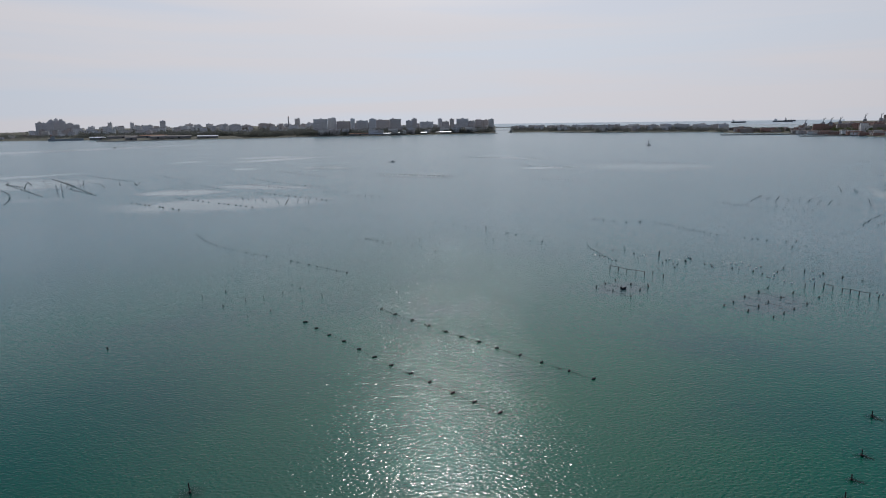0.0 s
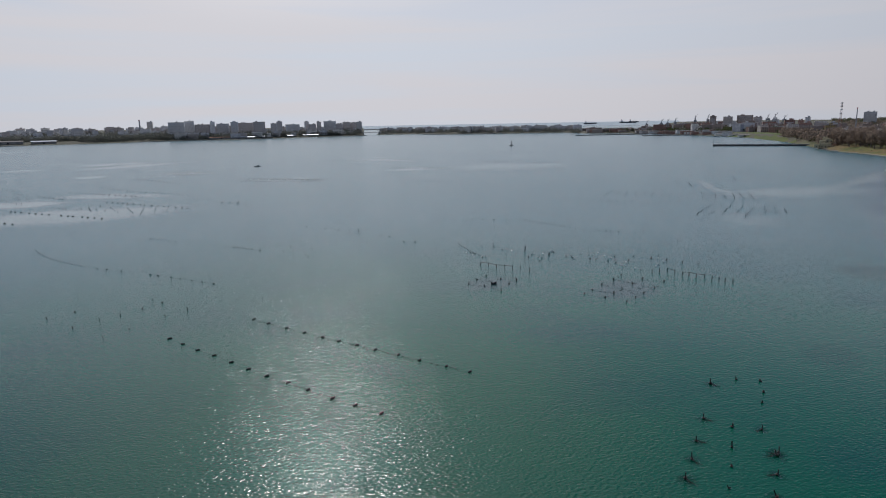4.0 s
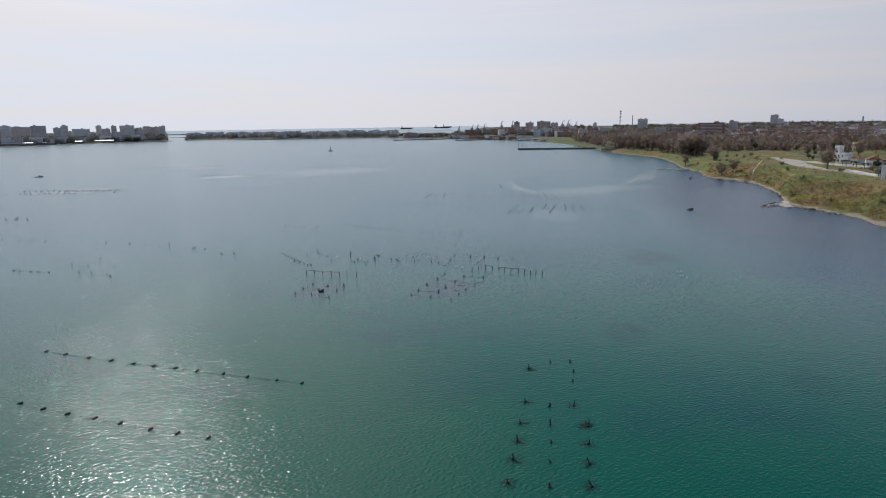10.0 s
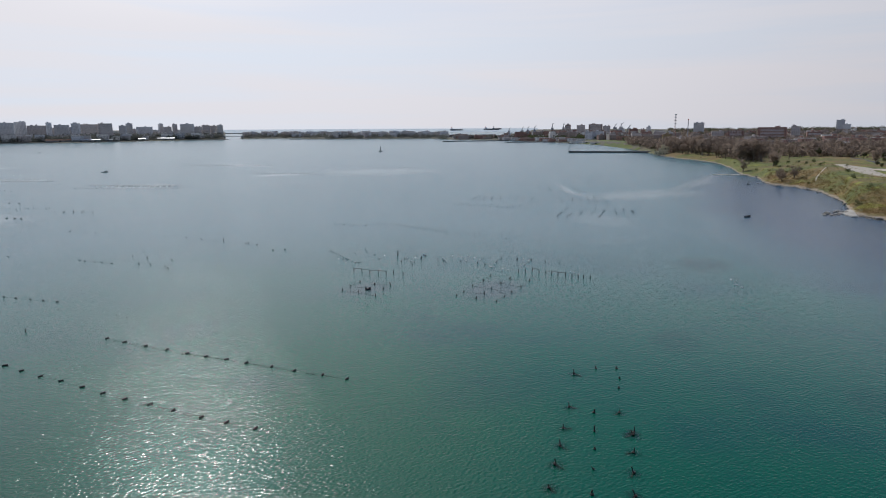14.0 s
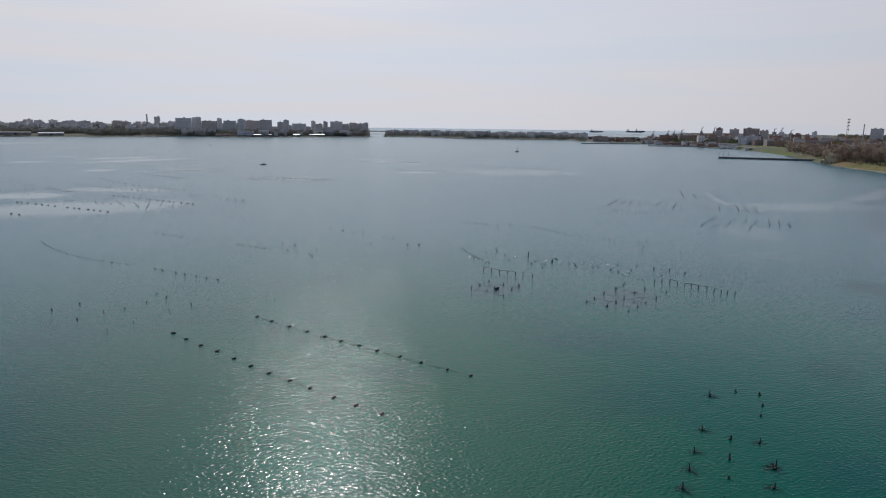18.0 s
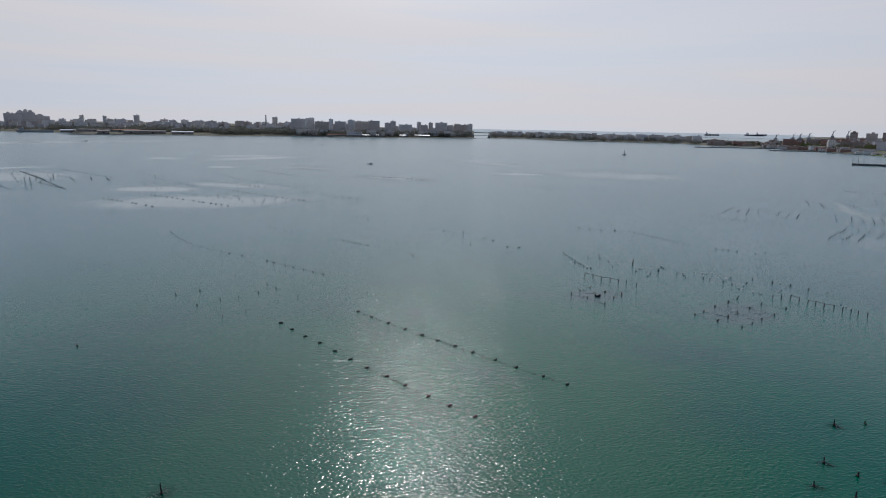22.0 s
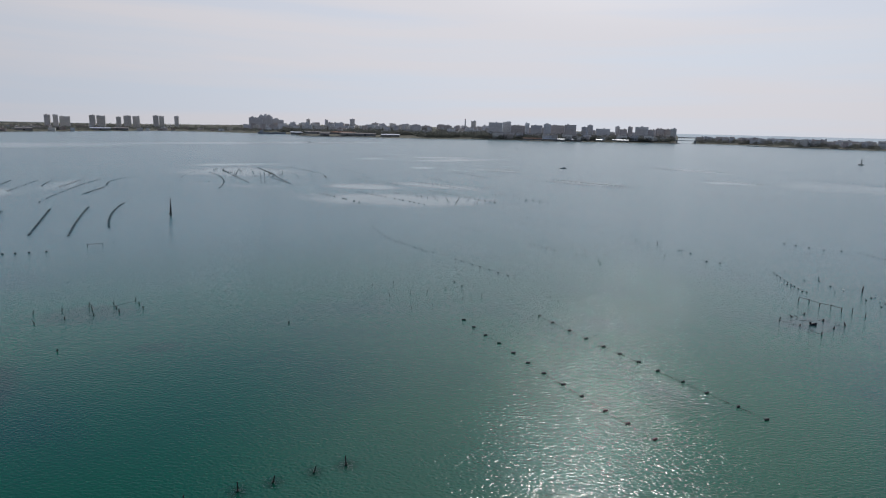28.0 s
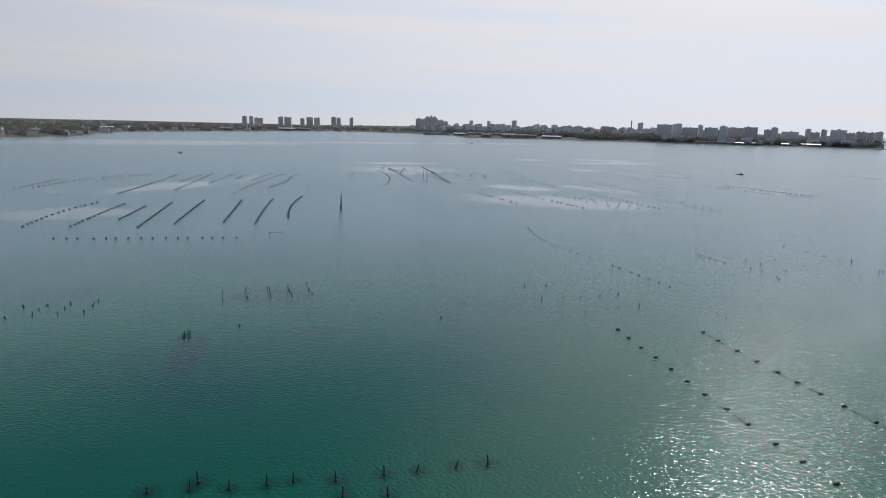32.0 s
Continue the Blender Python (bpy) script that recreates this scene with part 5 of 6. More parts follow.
# bearing, width in degrees, rise of the roof over level in degrees
TALL_ROW = [(-10.89, 1.28, 0.59), (-9.87, 0.77, 0.66), (-8.84, 1.27, 0.38), (-8.04, 0.35, 0.6), (-7.19, 1.01, 0.42), (-6.24, 0.6, 0.54), (-5.31, 1.25, 0.46), (-4.19, 0.99, 0.53), (-2.94, 0.49, 0.36),
            (-2.46, 0.49, 0.52), (-1.35, 1.21, 0.25), (-0.11, 0.34, 0.47), (0.39, 0.62, 0.24), (0.97, 0.38, 0.45), (1.94, 1.08, 0.47), (2.77, 0.56, 0.24), (3.41, 0.65, 0.35), (4.02, 0.55, 0.32), (4.54, 0.5, 0.38)]
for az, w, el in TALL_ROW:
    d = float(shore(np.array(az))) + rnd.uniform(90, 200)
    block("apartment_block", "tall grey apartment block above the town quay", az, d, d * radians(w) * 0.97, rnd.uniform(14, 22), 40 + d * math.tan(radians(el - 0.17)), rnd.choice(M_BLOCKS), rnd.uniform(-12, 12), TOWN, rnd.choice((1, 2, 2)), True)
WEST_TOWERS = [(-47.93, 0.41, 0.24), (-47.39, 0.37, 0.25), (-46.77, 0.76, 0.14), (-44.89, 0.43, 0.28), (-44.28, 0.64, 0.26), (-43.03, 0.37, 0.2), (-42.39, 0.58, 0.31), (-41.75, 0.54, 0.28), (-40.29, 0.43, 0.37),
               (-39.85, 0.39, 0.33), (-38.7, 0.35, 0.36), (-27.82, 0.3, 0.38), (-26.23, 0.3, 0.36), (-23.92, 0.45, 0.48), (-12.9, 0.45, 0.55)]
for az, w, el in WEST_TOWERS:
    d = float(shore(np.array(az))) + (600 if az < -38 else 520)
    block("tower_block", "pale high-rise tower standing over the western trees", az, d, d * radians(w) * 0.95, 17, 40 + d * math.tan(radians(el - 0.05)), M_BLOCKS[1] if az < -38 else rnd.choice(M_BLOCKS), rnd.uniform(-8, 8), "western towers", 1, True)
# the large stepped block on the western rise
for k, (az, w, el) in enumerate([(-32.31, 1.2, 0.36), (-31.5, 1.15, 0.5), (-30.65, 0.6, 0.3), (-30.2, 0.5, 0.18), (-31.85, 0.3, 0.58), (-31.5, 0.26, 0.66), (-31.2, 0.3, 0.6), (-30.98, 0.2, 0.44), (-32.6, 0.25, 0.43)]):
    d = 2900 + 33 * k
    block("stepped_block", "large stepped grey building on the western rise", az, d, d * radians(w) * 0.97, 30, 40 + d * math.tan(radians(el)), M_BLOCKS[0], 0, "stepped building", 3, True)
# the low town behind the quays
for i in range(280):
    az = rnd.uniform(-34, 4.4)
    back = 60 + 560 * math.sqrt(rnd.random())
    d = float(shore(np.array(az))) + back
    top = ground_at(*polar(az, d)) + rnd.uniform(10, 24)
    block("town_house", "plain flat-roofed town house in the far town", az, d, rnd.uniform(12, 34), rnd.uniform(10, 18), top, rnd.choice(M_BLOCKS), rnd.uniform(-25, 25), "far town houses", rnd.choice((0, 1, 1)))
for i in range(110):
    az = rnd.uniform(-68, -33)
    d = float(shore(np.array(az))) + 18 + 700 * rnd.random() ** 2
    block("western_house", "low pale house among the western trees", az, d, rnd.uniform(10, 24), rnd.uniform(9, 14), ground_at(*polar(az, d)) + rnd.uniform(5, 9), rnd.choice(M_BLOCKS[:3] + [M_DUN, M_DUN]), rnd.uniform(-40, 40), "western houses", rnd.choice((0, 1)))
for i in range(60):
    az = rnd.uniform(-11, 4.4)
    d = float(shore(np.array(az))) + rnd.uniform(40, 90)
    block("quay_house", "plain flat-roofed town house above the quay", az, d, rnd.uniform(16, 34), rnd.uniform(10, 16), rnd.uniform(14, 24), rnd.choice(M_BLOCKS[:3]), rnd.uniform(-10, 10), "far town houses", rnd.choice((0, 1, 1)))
# the old town on the island
for i in range(150):
    az = rnd.uniform(6.6, 24.5)
    d = float(shore(np.array(az))) + rnd.uniform(60, 200)
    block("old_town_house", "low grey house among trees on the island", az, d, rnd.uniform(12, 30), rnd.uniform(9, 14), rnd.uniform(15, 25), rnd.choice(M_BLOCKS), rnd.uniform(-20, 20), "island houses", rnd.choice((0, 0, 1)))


def shed(label, az, d, wide, deep, eave, rise, roof, turn=0.0, wall=None, group="waterside sheds", base=None):
    """A long shed: walls with gables, a pitched roof that overhangs, a dark door."""
    x, y = polar(az, d)
    s = thing("shed", label, "shed", group, pose(x, y, ground_at(x, y) - 0.4 if base is None else base, 0, 0, -az + turn))
    bm = bmesh.new()
    box(bm, 0, 0, 0, wide, deep, eave + 0.4)
    part("wall", bm, wall or M_CONCRETE, s)
    bm = bmesh.new()
    o = 0.5
    z = eave + 0.4
    pts = [(-wide / 2 - o, -deep / 2 - o, z), (wide / 2 + o, -deep / 2 - o, z), (wide / 2 + o, 0, z + rise), (-wide / 2 - o, 0, z + rise), (-wide / 2 - o, deep / 2 + o, z), (wide / 2 + o, deep / 2 + o, z)]
    lo = [bm.verts.new(p) for p in pts]
    hi = [bm.verts.new((p[0], p[1], p[2] + 0.25)) for p in pts]
    for q in ((0, 1, 2, 3), (3, 2, 5, 4)):
        bm.faces.new([hi[i] for i in q])
        bm.faces.new([lo[i] for i in q][::-1])
    for a, b in ((0, 1), (1, 2), (2, 5), (5, 4), (4, 3), (3, 0)):
        bm.faces.new((lo[a], lo[b], hi[b], hi[a]))
    bm.faces.new((lo[0], lo[3], lo[4]))
    bm.faces.new((lo[1], lo[5], lo[2]))
    bmesh.ops.recalc_face_normals(bm, faces=bm.faces)
    part("roof", bm, roof, s)
    bm = bmesh.new()
    box(bm, 0, -deep / 2 - 0.05, 0.4, min(5, wide * 0.2), 0.12, eave * 0.75)
    part("door", bm, M_GLASS, s)
    return s


for az, wide in ((-5.0, 26), (-4.1, 24), (-1.6, 20), (0.2, 52), (-7.4, 70), (-6.0, 40)):
    shed("long waterside shed with a bright sheet roof", az, float(shore(np.array(az))) + 26, wide, 12, 4.5, 2.0, M_METALROOF if wide < 60 else M_TILE)
for az, wide, d in ((-28.6, 60, 2180), (-27.0, 80, 2090), (-25.2, 110, 2100), (-24.4, 40, 2040), (-22.8, 70, 2050), (-26.4, 30, 2020), (-20.5, 60, 2040), (-43.2, 70, 2420), (-44.4, 60, 2340), (-49.5, 40, 2110), (-58.6, 30, 1800)):
    shed("naval storehouse with a pale roof on the western quay", az, d, wide, 18, 6.0, 2.5, rnd.choice((M_METALROOF, M_METALROOF, M_TILE, M_FLATROOF)), group="naval sheds")
grey_ship = thing("moored_ship", "grey navy ship moored at the western quay", "ship", m=pose(*polar(-31.0, 2260), 0, 0, 0, 31))


def ship_parts(s, length, beam, hull, top, deck):
    bm = bmesh.new()
    secs = []
    for i in range(9):
        t = i / 8
        w = beam / 2 * (1 - max(0, (t - 0.6) / 0.4) ** 2) * (0.8 + 0.2 * min(1, t * 5)) + 0.1
        x = -length / 2 + length * t
        h = deck * (1 + 0.25 * max(0, t - 0.7))
        secs.append([bm.verts.new(p) for p in ((x, -w, h), (x, -w * 0.85, -1), (x, w * 0.85, -1), (x, w, h))])
    for lo, hi in zip(secs, secs[1:]):
        for i in range(4):
            bm.faces.new((lo[i], lo[(i + 1) % 4], hi[(i + 1) % 4], hi[i]))
    bm.faces.new(secs[0])
    bm.faces.new(secs[-1][::-1])
    bmesh.ops.recalc_face_normals(bm, faces=bm.faces)
    part("hull", bm, hull, s)
    bm = bmesh.new()
    box(bm, -length * 0.36, 0, deck, length * 0.13, beam * 0.8, deck * 1.3, 0, 0.9)
    part("bridge_house", bm, top, s)
    bm = bmesh.new()
    rod(bm, (-length * 0.4, 0, deck * 2.2), (-length * 0.4, 0, deck * 3.1), beam * 0.09, beam * 0.07, 9)
    part("funnel", bm, M_RED, s)
    for k in (-0.1, 0.12, 0.32):
        bm = bmesh.new()
        rod(bm, (length * k, 0, deck), (length * k, 0, deck * 2.1), 0.6, 0.3)
        part("derrick", bm, M_STEEL, s)


ship_parts(grey_ship, 95, 13, M_STEEL, M_STEEL, 6)
for az, length, d, turn in ((25.4, 95, 4800, 8), (28.6, 120, 4830, -10), (29.1, 70, 4860, 5)):
    s = thing("cargo_ship", "long dark cargo ship at anchor on the far sea", "ship", "anchored ships", pose(*polar(az, d), (d - 4690) * 0.1 - 0.5, 0, 0, -az + turn))
    ship_parts(s, length, 18, M_HULL, M_WHITE, 8)
mole = thing("outer_breakwater", "low far stone breakwater at the sea entrance", "breakwater", m=pose(*polar(6.0, 4300), 0, 0, 0, -4))
bm = bmesh.new()
box(bm, 40, 0, -2, 300, 10, 6.5)
part("wall", bm, M_ROCK, mole)


# ---- harbour cranes, mast, chimneys ----
def crane(label, az, d, top, wide=12.0, base=None):
    x, y = polar(az, d)
    g = ground_at(x, y) if base is None else base
    h = top - g
    c = thing("harbour_crane", label, "crane", "harbour cranes", pose(x, y, g, 0, 0, -az + rnd.uniform(-30, 30)))
    for sx in (-1, 1):
        for sy in (-1, 1):
            bm = bmesh.new()
            rod(bm, (sx * wide / 2, sy * wide / 3, 0), (sx * wide / 3, sy * wide / 4, h * 0.55), 0.9, 0.8)
            part("leg", bm, M_STEEL, c)
    bm = bmesh.new()
    box(bm, 0, 0, h * 0.55, wide, wide * 0.7, h * 0.16)
    part("machine_house", bm, M_STEEL, c)
    bm = bmesh.new()
    rod(bm, (0, 0, h * 0.7), (0, 0, h), 1.0, 0.6)
    part("tower", bm, M_STEEL, c)
    bm = bmesh.new()
    rod(bm, (-wide * 0.3, 0, h * 0.74), (wide * 0.7, 0, h * 1.06), 0.7, 0.35)
    rod(bm, (0, 0, h * 0.98), (wide * 0.65, 0, h * 1.04), 0.2)
    part("jib", bm, M_STEEL, c)


for az, el, d in ((30.2, 0.02, 1900), (31.4, 0.1, 1880), (31.9, 0.12, 1890), (32.5, 0.16, 1870), (34.08, 0.4, 1900), (35.07, 0.42, 2000), (39.54, 0.36, 2100), (40.06, 0.42, 2120), (40.73, 0.25, 2100)):
    crane("grey steel harbour crane over the quay sheds", az, d, 40 + d * math.tan(radians(el - 0.2)), 7 if az < 36 else 10)

lattice = thing("radio_mast", "red and white lattice radio mast with dish drums", "mast", m=pose(*polar(44.52, 1510), ground_at(*polar(44.52, 1510))))
LH = 65 - ground_at(*polar(44.52, 1510))
for k in range(4):
    a, b = k * math.pi / 2, (k + 1) * math.pi / 2
    bm = bmesh.new()
    rod(bm, (3.2 * math.cos(a), 3.2 * math.sin(a), 0), (0.9 * math.cos(a), 0.9 * math.sin(a), LH), 0.28, 0.2)
    part("leg", bm, M_RED, lattice)
    bm = bmesh.new()
    for i in range(10):
        t0, t1 = i / 10, (i + 1) / 10
        r0, r1 = 3.2 - 2.3 * t0, 3.2 - 2.3 * t1
        rod(bm, (r0 * math.cos(a), r0 * math.sin(a), LH * t0), (r1 * math.cos(b), r1 * math.sin(b), LH * t1), 0.14, n=4)
    part("brace", bm, M_RED if k % 2 else M_PALE, lattice)
for z in (0.62, 0.74, 0.86, 0.96):
    bm = bmesh.new()
    lathe(bm, [(1.9, LH * z), (2.3, LH * z + 0.6), (2.3, LH * z + 2.2), (1.9, LH * z + 2.6)], n=10)
    part("dish_drum", bm, M_PALE, lattice)
for az, el, d, r in ((45.55, 0.55, 1700, 1.1), (62.53, 0.14, 2400, 2.2), (64.6, 0.5, 2400, 2.4), (-13.67, 0.7, 2500, 2.4)):
    x, y = polar(az, d)
    ch = thing("chimney", "slim grey factory chimney over the roofs", "chimney", "chimneys", pose(x, y, ground_at(x, y) - 0.5))
    hh = 40 + d * math.tan(radians(el)) - ground_at(x, y)
    bm = bmesh.new()
    rod(bm, (0, 0, 0), (0, 0, hh), r * 1.3, r * 0.8, 10)
    part("shaft", bm, M_STEEL, ch)
    bm = bmesh.new()
    lathe(bm, [(r * 0.85, hh - 3), (r * 1.0, hh - 2.6), (r * 1.0, hh - 0.4), (r * 0.85, hh + 0.2)], n=10)
    part("crown", bm, M_RED, ch)

# landmarks of the eastern town
for az, w, el, d, mat_, label in ((46.4, 0.85, 0.2, 2450, M_BLOCKS[0], "dark square office block over the trees"), (56.56, 0.6, 0.34, 2750, M_BLOCKS[0], "grey industrial tower on the skyline"),
                                  (57.0, 0.5, 0.02, 2740, M_BLOCKS[0], "grey annex of the industrial tower"), (51.95, 2.2, -0.2, 1500, M_BRICKRED, "long red brick block behind bare trees"),
                                  (41.1, 0.75, -0.31, 1560, M_BRICKRED, "red apartment block near the shore"), (41.9, 0.4, -0.36, 1520, M_BRICKRED, "red apartment block near the shore"),
                                  (42.36, 0.34, -0.13, 1490, M_BLOCKS[3], "slim pale apartment tower beside red blocks"), (43.9, 0.7, -0.75, 1250, M_OCHREBLOCK, "ochre apartment house behind the trees"),
                                  (53.6, 0.7, -0.12, 1520, M_BLOCKS[2], "brown apartment block beside the long brick block"), (57.6, 1.7, -0.98, 1060, M_BRICKRED, "long low brown factory range"), (59.5, 1.7, -1.0, 1070, M_BRICKRED, "long low brown factory range"),
                                  (61.4, 1.6, -1.05, 1050, M_BRICKRED, "long low brown factory range"), (49.3, 1.2, -0.45, 1650, M_BRICKRED, "low brown apartment range behind trees"), (47.9, 1.0, -0.5, 1700, M_BLOCKS[2], "low brown apartment range behind trees"),
                                  (54.9, 1.1, -0.55, 1600, M_BRICKRED, "low brown apartment range behind trees"), (40.1, 0.5, -0.25, 1700, M_BLOCKS[3], "white apartment block near the shore"), (35.46, 0.51, 0.1, 1950, M_DUN, "plain grey office block at the harbour"),
                                  (36.6, 0.76, 0.04, 2000, M_BLOCKS[2], "brown apartment block above the harbour"), (37.86, 1.25, 0.12, 2050, M_DUN, "tall grey apartment block above the harbour"),
                                  (38.81, 0.65, -0.04, 2000, M_BLOCKS[2], "brown apartment block above the harbour")):
    block("landmark_block", label, az, d, d * radians(w) * 0.95, 20, 40 + d * math.tan(radians(el)), mat_, rnd.uniform(-6, 6), "eastern landmark blocks", 2, az < 56)
for i in range(150):
    az = rnd.uniform(29.5, 45)
    d = float(shore(np.array(az))) + rnd.uniform(60, 800) + (120 if az > 36.5 else 0)
    block("harbour_house", "plain block in the harbour district", az, d, rnd.uniform(12, 30), rnd.uniform(10, 16), ground_at(*polar(az, d)) + rnd.uniform(8, 20), rnd.choice(M_BLOCKS[:3] + [M_BRICKRED, M_BRICKRED, M_DUN, M_DUN, M_DUN]), rnd.uniform(-30, 30), "harbour district houses", rnd.choice((0, 1)))
for i in range(210):
    az = rnd.uniform(46, 70)
    d = rnd.uniform(880, 2400)
    if d < float(shore(np.array(az))) + 200:
        continue
    block("suburb_house", "low house with flat roof in the eastern suburb", az, d, rnd.uniform(10, 26), rnd.uniform(9, 14), ground_at(*polar(az, d)) + rnd.uniform(7, 13), rnd.choice([M_BLOCKS[1], M_BLOCKS[2], M_BRICKRED, M_BRICKRED, M_DUN, M_DUN, M_DUN]), rnd.uniform(-45, 45), "eastern suburb houses", rnd.choice((0, 1)))


for i in range(60):
    az = rnd.uniform(29.6, 36.8)
    d = float(shore(np.array(az))) + rnd.uniform(12, 60)
    block("harbour_shed", "low brown shed on the harbour front", az, d, rnd.uniform(8, 26), rnd.uniform(7, 12), ground_at(*polar(az, d)) + rnd.uniform(3, 7), rnd.choice(M_BLOCKS[2:] + [M_BRICKRED]), rnd.uniform(-25, 25), "harbour sheds", 0)
for i in range(46):
    az = rnd.uniform(25.2, 30.6)
    d = float(shore(np.array(az))) + rnd.uniform(16, 190)
    block("dock_shed", "low dark shed on the dockyard spit", az, d, rnd.uniform(14, 44), rnd.uniform(9, 16), ground_at(*polar(az, d)) + rnd.uniform(4, 10), rnd.choice([M_DUN, M_DUN, M_BRICKRED, M_BLOCKS[2]]), rnd.uniform(-25, 25), "dockyard sheds", rnd.choice((0, 1)))
for i in range(26):
    az = rnd.uniform(30, 36.4)
    d = float(shore(np.array(az))) - rnd.uniform(8, 40)
    small_boat("moored_boat", "small boat moored along the harbour front", pose(*polar(az, d), 0, 0, 0, rnd.uniform(0, 180)), rnd.uniform(6, 11), 3.0, True)


def villa(name, label, x, y, turn, volumes, wall, roof, windows=True):
    """A house near the shore, of boxes (x, y, wide, deep, high, pitched), each with its roof and windows."""
    v = thing(name, label, "house", "shore houses", pose(x, y, ground_at(x, y) - 0.3, 0, 0, turn))
    for vx, vy, w, dp, h, pitched in volumes:
        bm = bmesh.new()
        box(bm, vx, vy, 0, w, dp, h)
        part("wall", bm, wall, v)
        bm = bmesh.new()
        if pitched:
            o = 0.4
            pts = [(vx - w / 2 - o, vy - dp / 2 - o, h), (vx + w / 2 + o, vy - dp / 2 - o, h), (vx + w / 2 + o, vy + dp / 2 + o, h), (vx - w / 2 - o, vy + dp / 2 + o, h), (vx, vy - dp / 2 - o, h + w * 0.28), (vx, vy + dp / 2 + o, h + w * 0.28)]
            q = [bm.verts.new(p) for p in pts]
            for f in ((0, 4, 5, 3), (1, 2, 5, 4), (0, 1, 4), (2, 3, 5), (0, 3, 2, 1)):
                bm.faces.new([q[i] for i in f])
            bmesh.ops.recalc_face_normals(bm, faces=bm.faces)
            top = part("roof", bm, roof, v)
            bm = bmesh.new()
            box(bm, vx + w * 0.22, vy, h + w * 0.1, 0.7, 0.7, w * 0.28)
            part("chimney", bm, M_TILE, top)
        else:
            box(bm, vx, vy, h + 0.003, w + 0.3, dp + 0.3, 0.45)
            part("parapet", bm, wall, v)
        if windows:
            for k in range(max(1, int(w / 3))):
                for lv in range(max(1, int(h / 3.2))):
                    wx = vx - w / 2 + (k + 0.5) * w / max(1, int(w / 3))
                    bm = bmesh.new()
                    box(bm, wx, vy - dp / 2 - 0.02, 1.0 + 3.1 * lv, 1.1, 0.14, 1.5)
                    win = part("window", bm, M_GLASS, v)
                    bm = bmesh.new()
                    box(bm, wx, vy - dp / 2 - 0.08, 0.88 + 3.1 * lv, 1.4, 0.3, 0.1)
                    part("sill", bm, M_FLATROOF, win)
    return v


villa("white_villa", "white cubic villa with a tower by the track", 462, 250, -102, [(0, 0, 9, 8, 6.5, False), (-2.6, -1.0, 4, 4, 11.5, False), (5.5, -1.5, 5, 6, 4.0, False)], M_WHITE, M_TILE)
villa("cottage", "white cottage with a pitched tiled roof", 458, 238, -102, [(0, 0, 6, 7, 4.0, True)], M_WHITE, M_TILE)
villa("cottage", "pale house with a red tiled roof", 441, 219, -60, [(0, 0, 9, 7, 4.5, True), (6, 1, 5, 6, 3.4, True)], M_BLOCKS[1], M_TILE)
villa("farmhouse", "ochre flat-roofed house behind the field", 650, 338, -104, [(0, 0, 13, 8, 6.0, False), (-5, 2, 5, 5, 8.0, False)], M_YELLOW, M_TILE)
villa("farmhouse", "white flat-roofed house behind the field", 636, 366, -104, [(0, 0, 10, 7, 5.5, False), (6, 1, 5, 5, 3.6, False)], M_WHITE, M_TILE)
villa("shore_house", "ochre terraced house by the foot of the jetty", *polar(43.75, 884), -44, [(0, 0, 11, 8, 5.5, False), (-4, 4, 6, 6, 8.5, False), (8, 0, 6, 6, 3.4, True), (-9.5, 2, 5, 5, 4.2, False), (3.5, 7, 7, 5, 10.5, False), (-1.5, 10, 5, 4, 12.5, False), (11, -5, 9, 3, 2.4, False)], M_YELLOW, M_TILE)
villa("shore_house", "long pale terraced building beside the trees", 742, 640, -48, [(0, 0, 26, 9, 5.5, False), (4, 6, 14, 8, 8.5, False)], M_WHITE, M_TILE)
shed("long low shed with a pale pitched roof", 57.0, 1045, 30, 12, 4.5, 2.2, M_METALROOF, 10, M_WHITE)
for az, wide in ((36.3, 34), (37.1, 18), (37.9, 22)):
    shed("low pale boathouse on the harbour shore", az, float(shore(np.array(az))) + 22, wide, 8, 2.6, 1.2, M_FLATROOF, 20, M_WHITE, "boathouses")
pillar = thing("white_pillar", "pair of slim white pillars beside the shore road", "pillar", m=pose(343, 165, ground_at(343, 165) - 0.1))
for k in (-0.9, 0.9):
    bm = bmesh.new()
    box(bm, k, 0, 0, 0.9, 0.9, 7.4)
    part("pillar", bm, M_WHITE, pillar)
bm = bmesh.new()
box(bm, 0, 0, 6.4, 0.9, 0.5, 0.6)
part("crossbar", bm, M_WHITE, pillar)


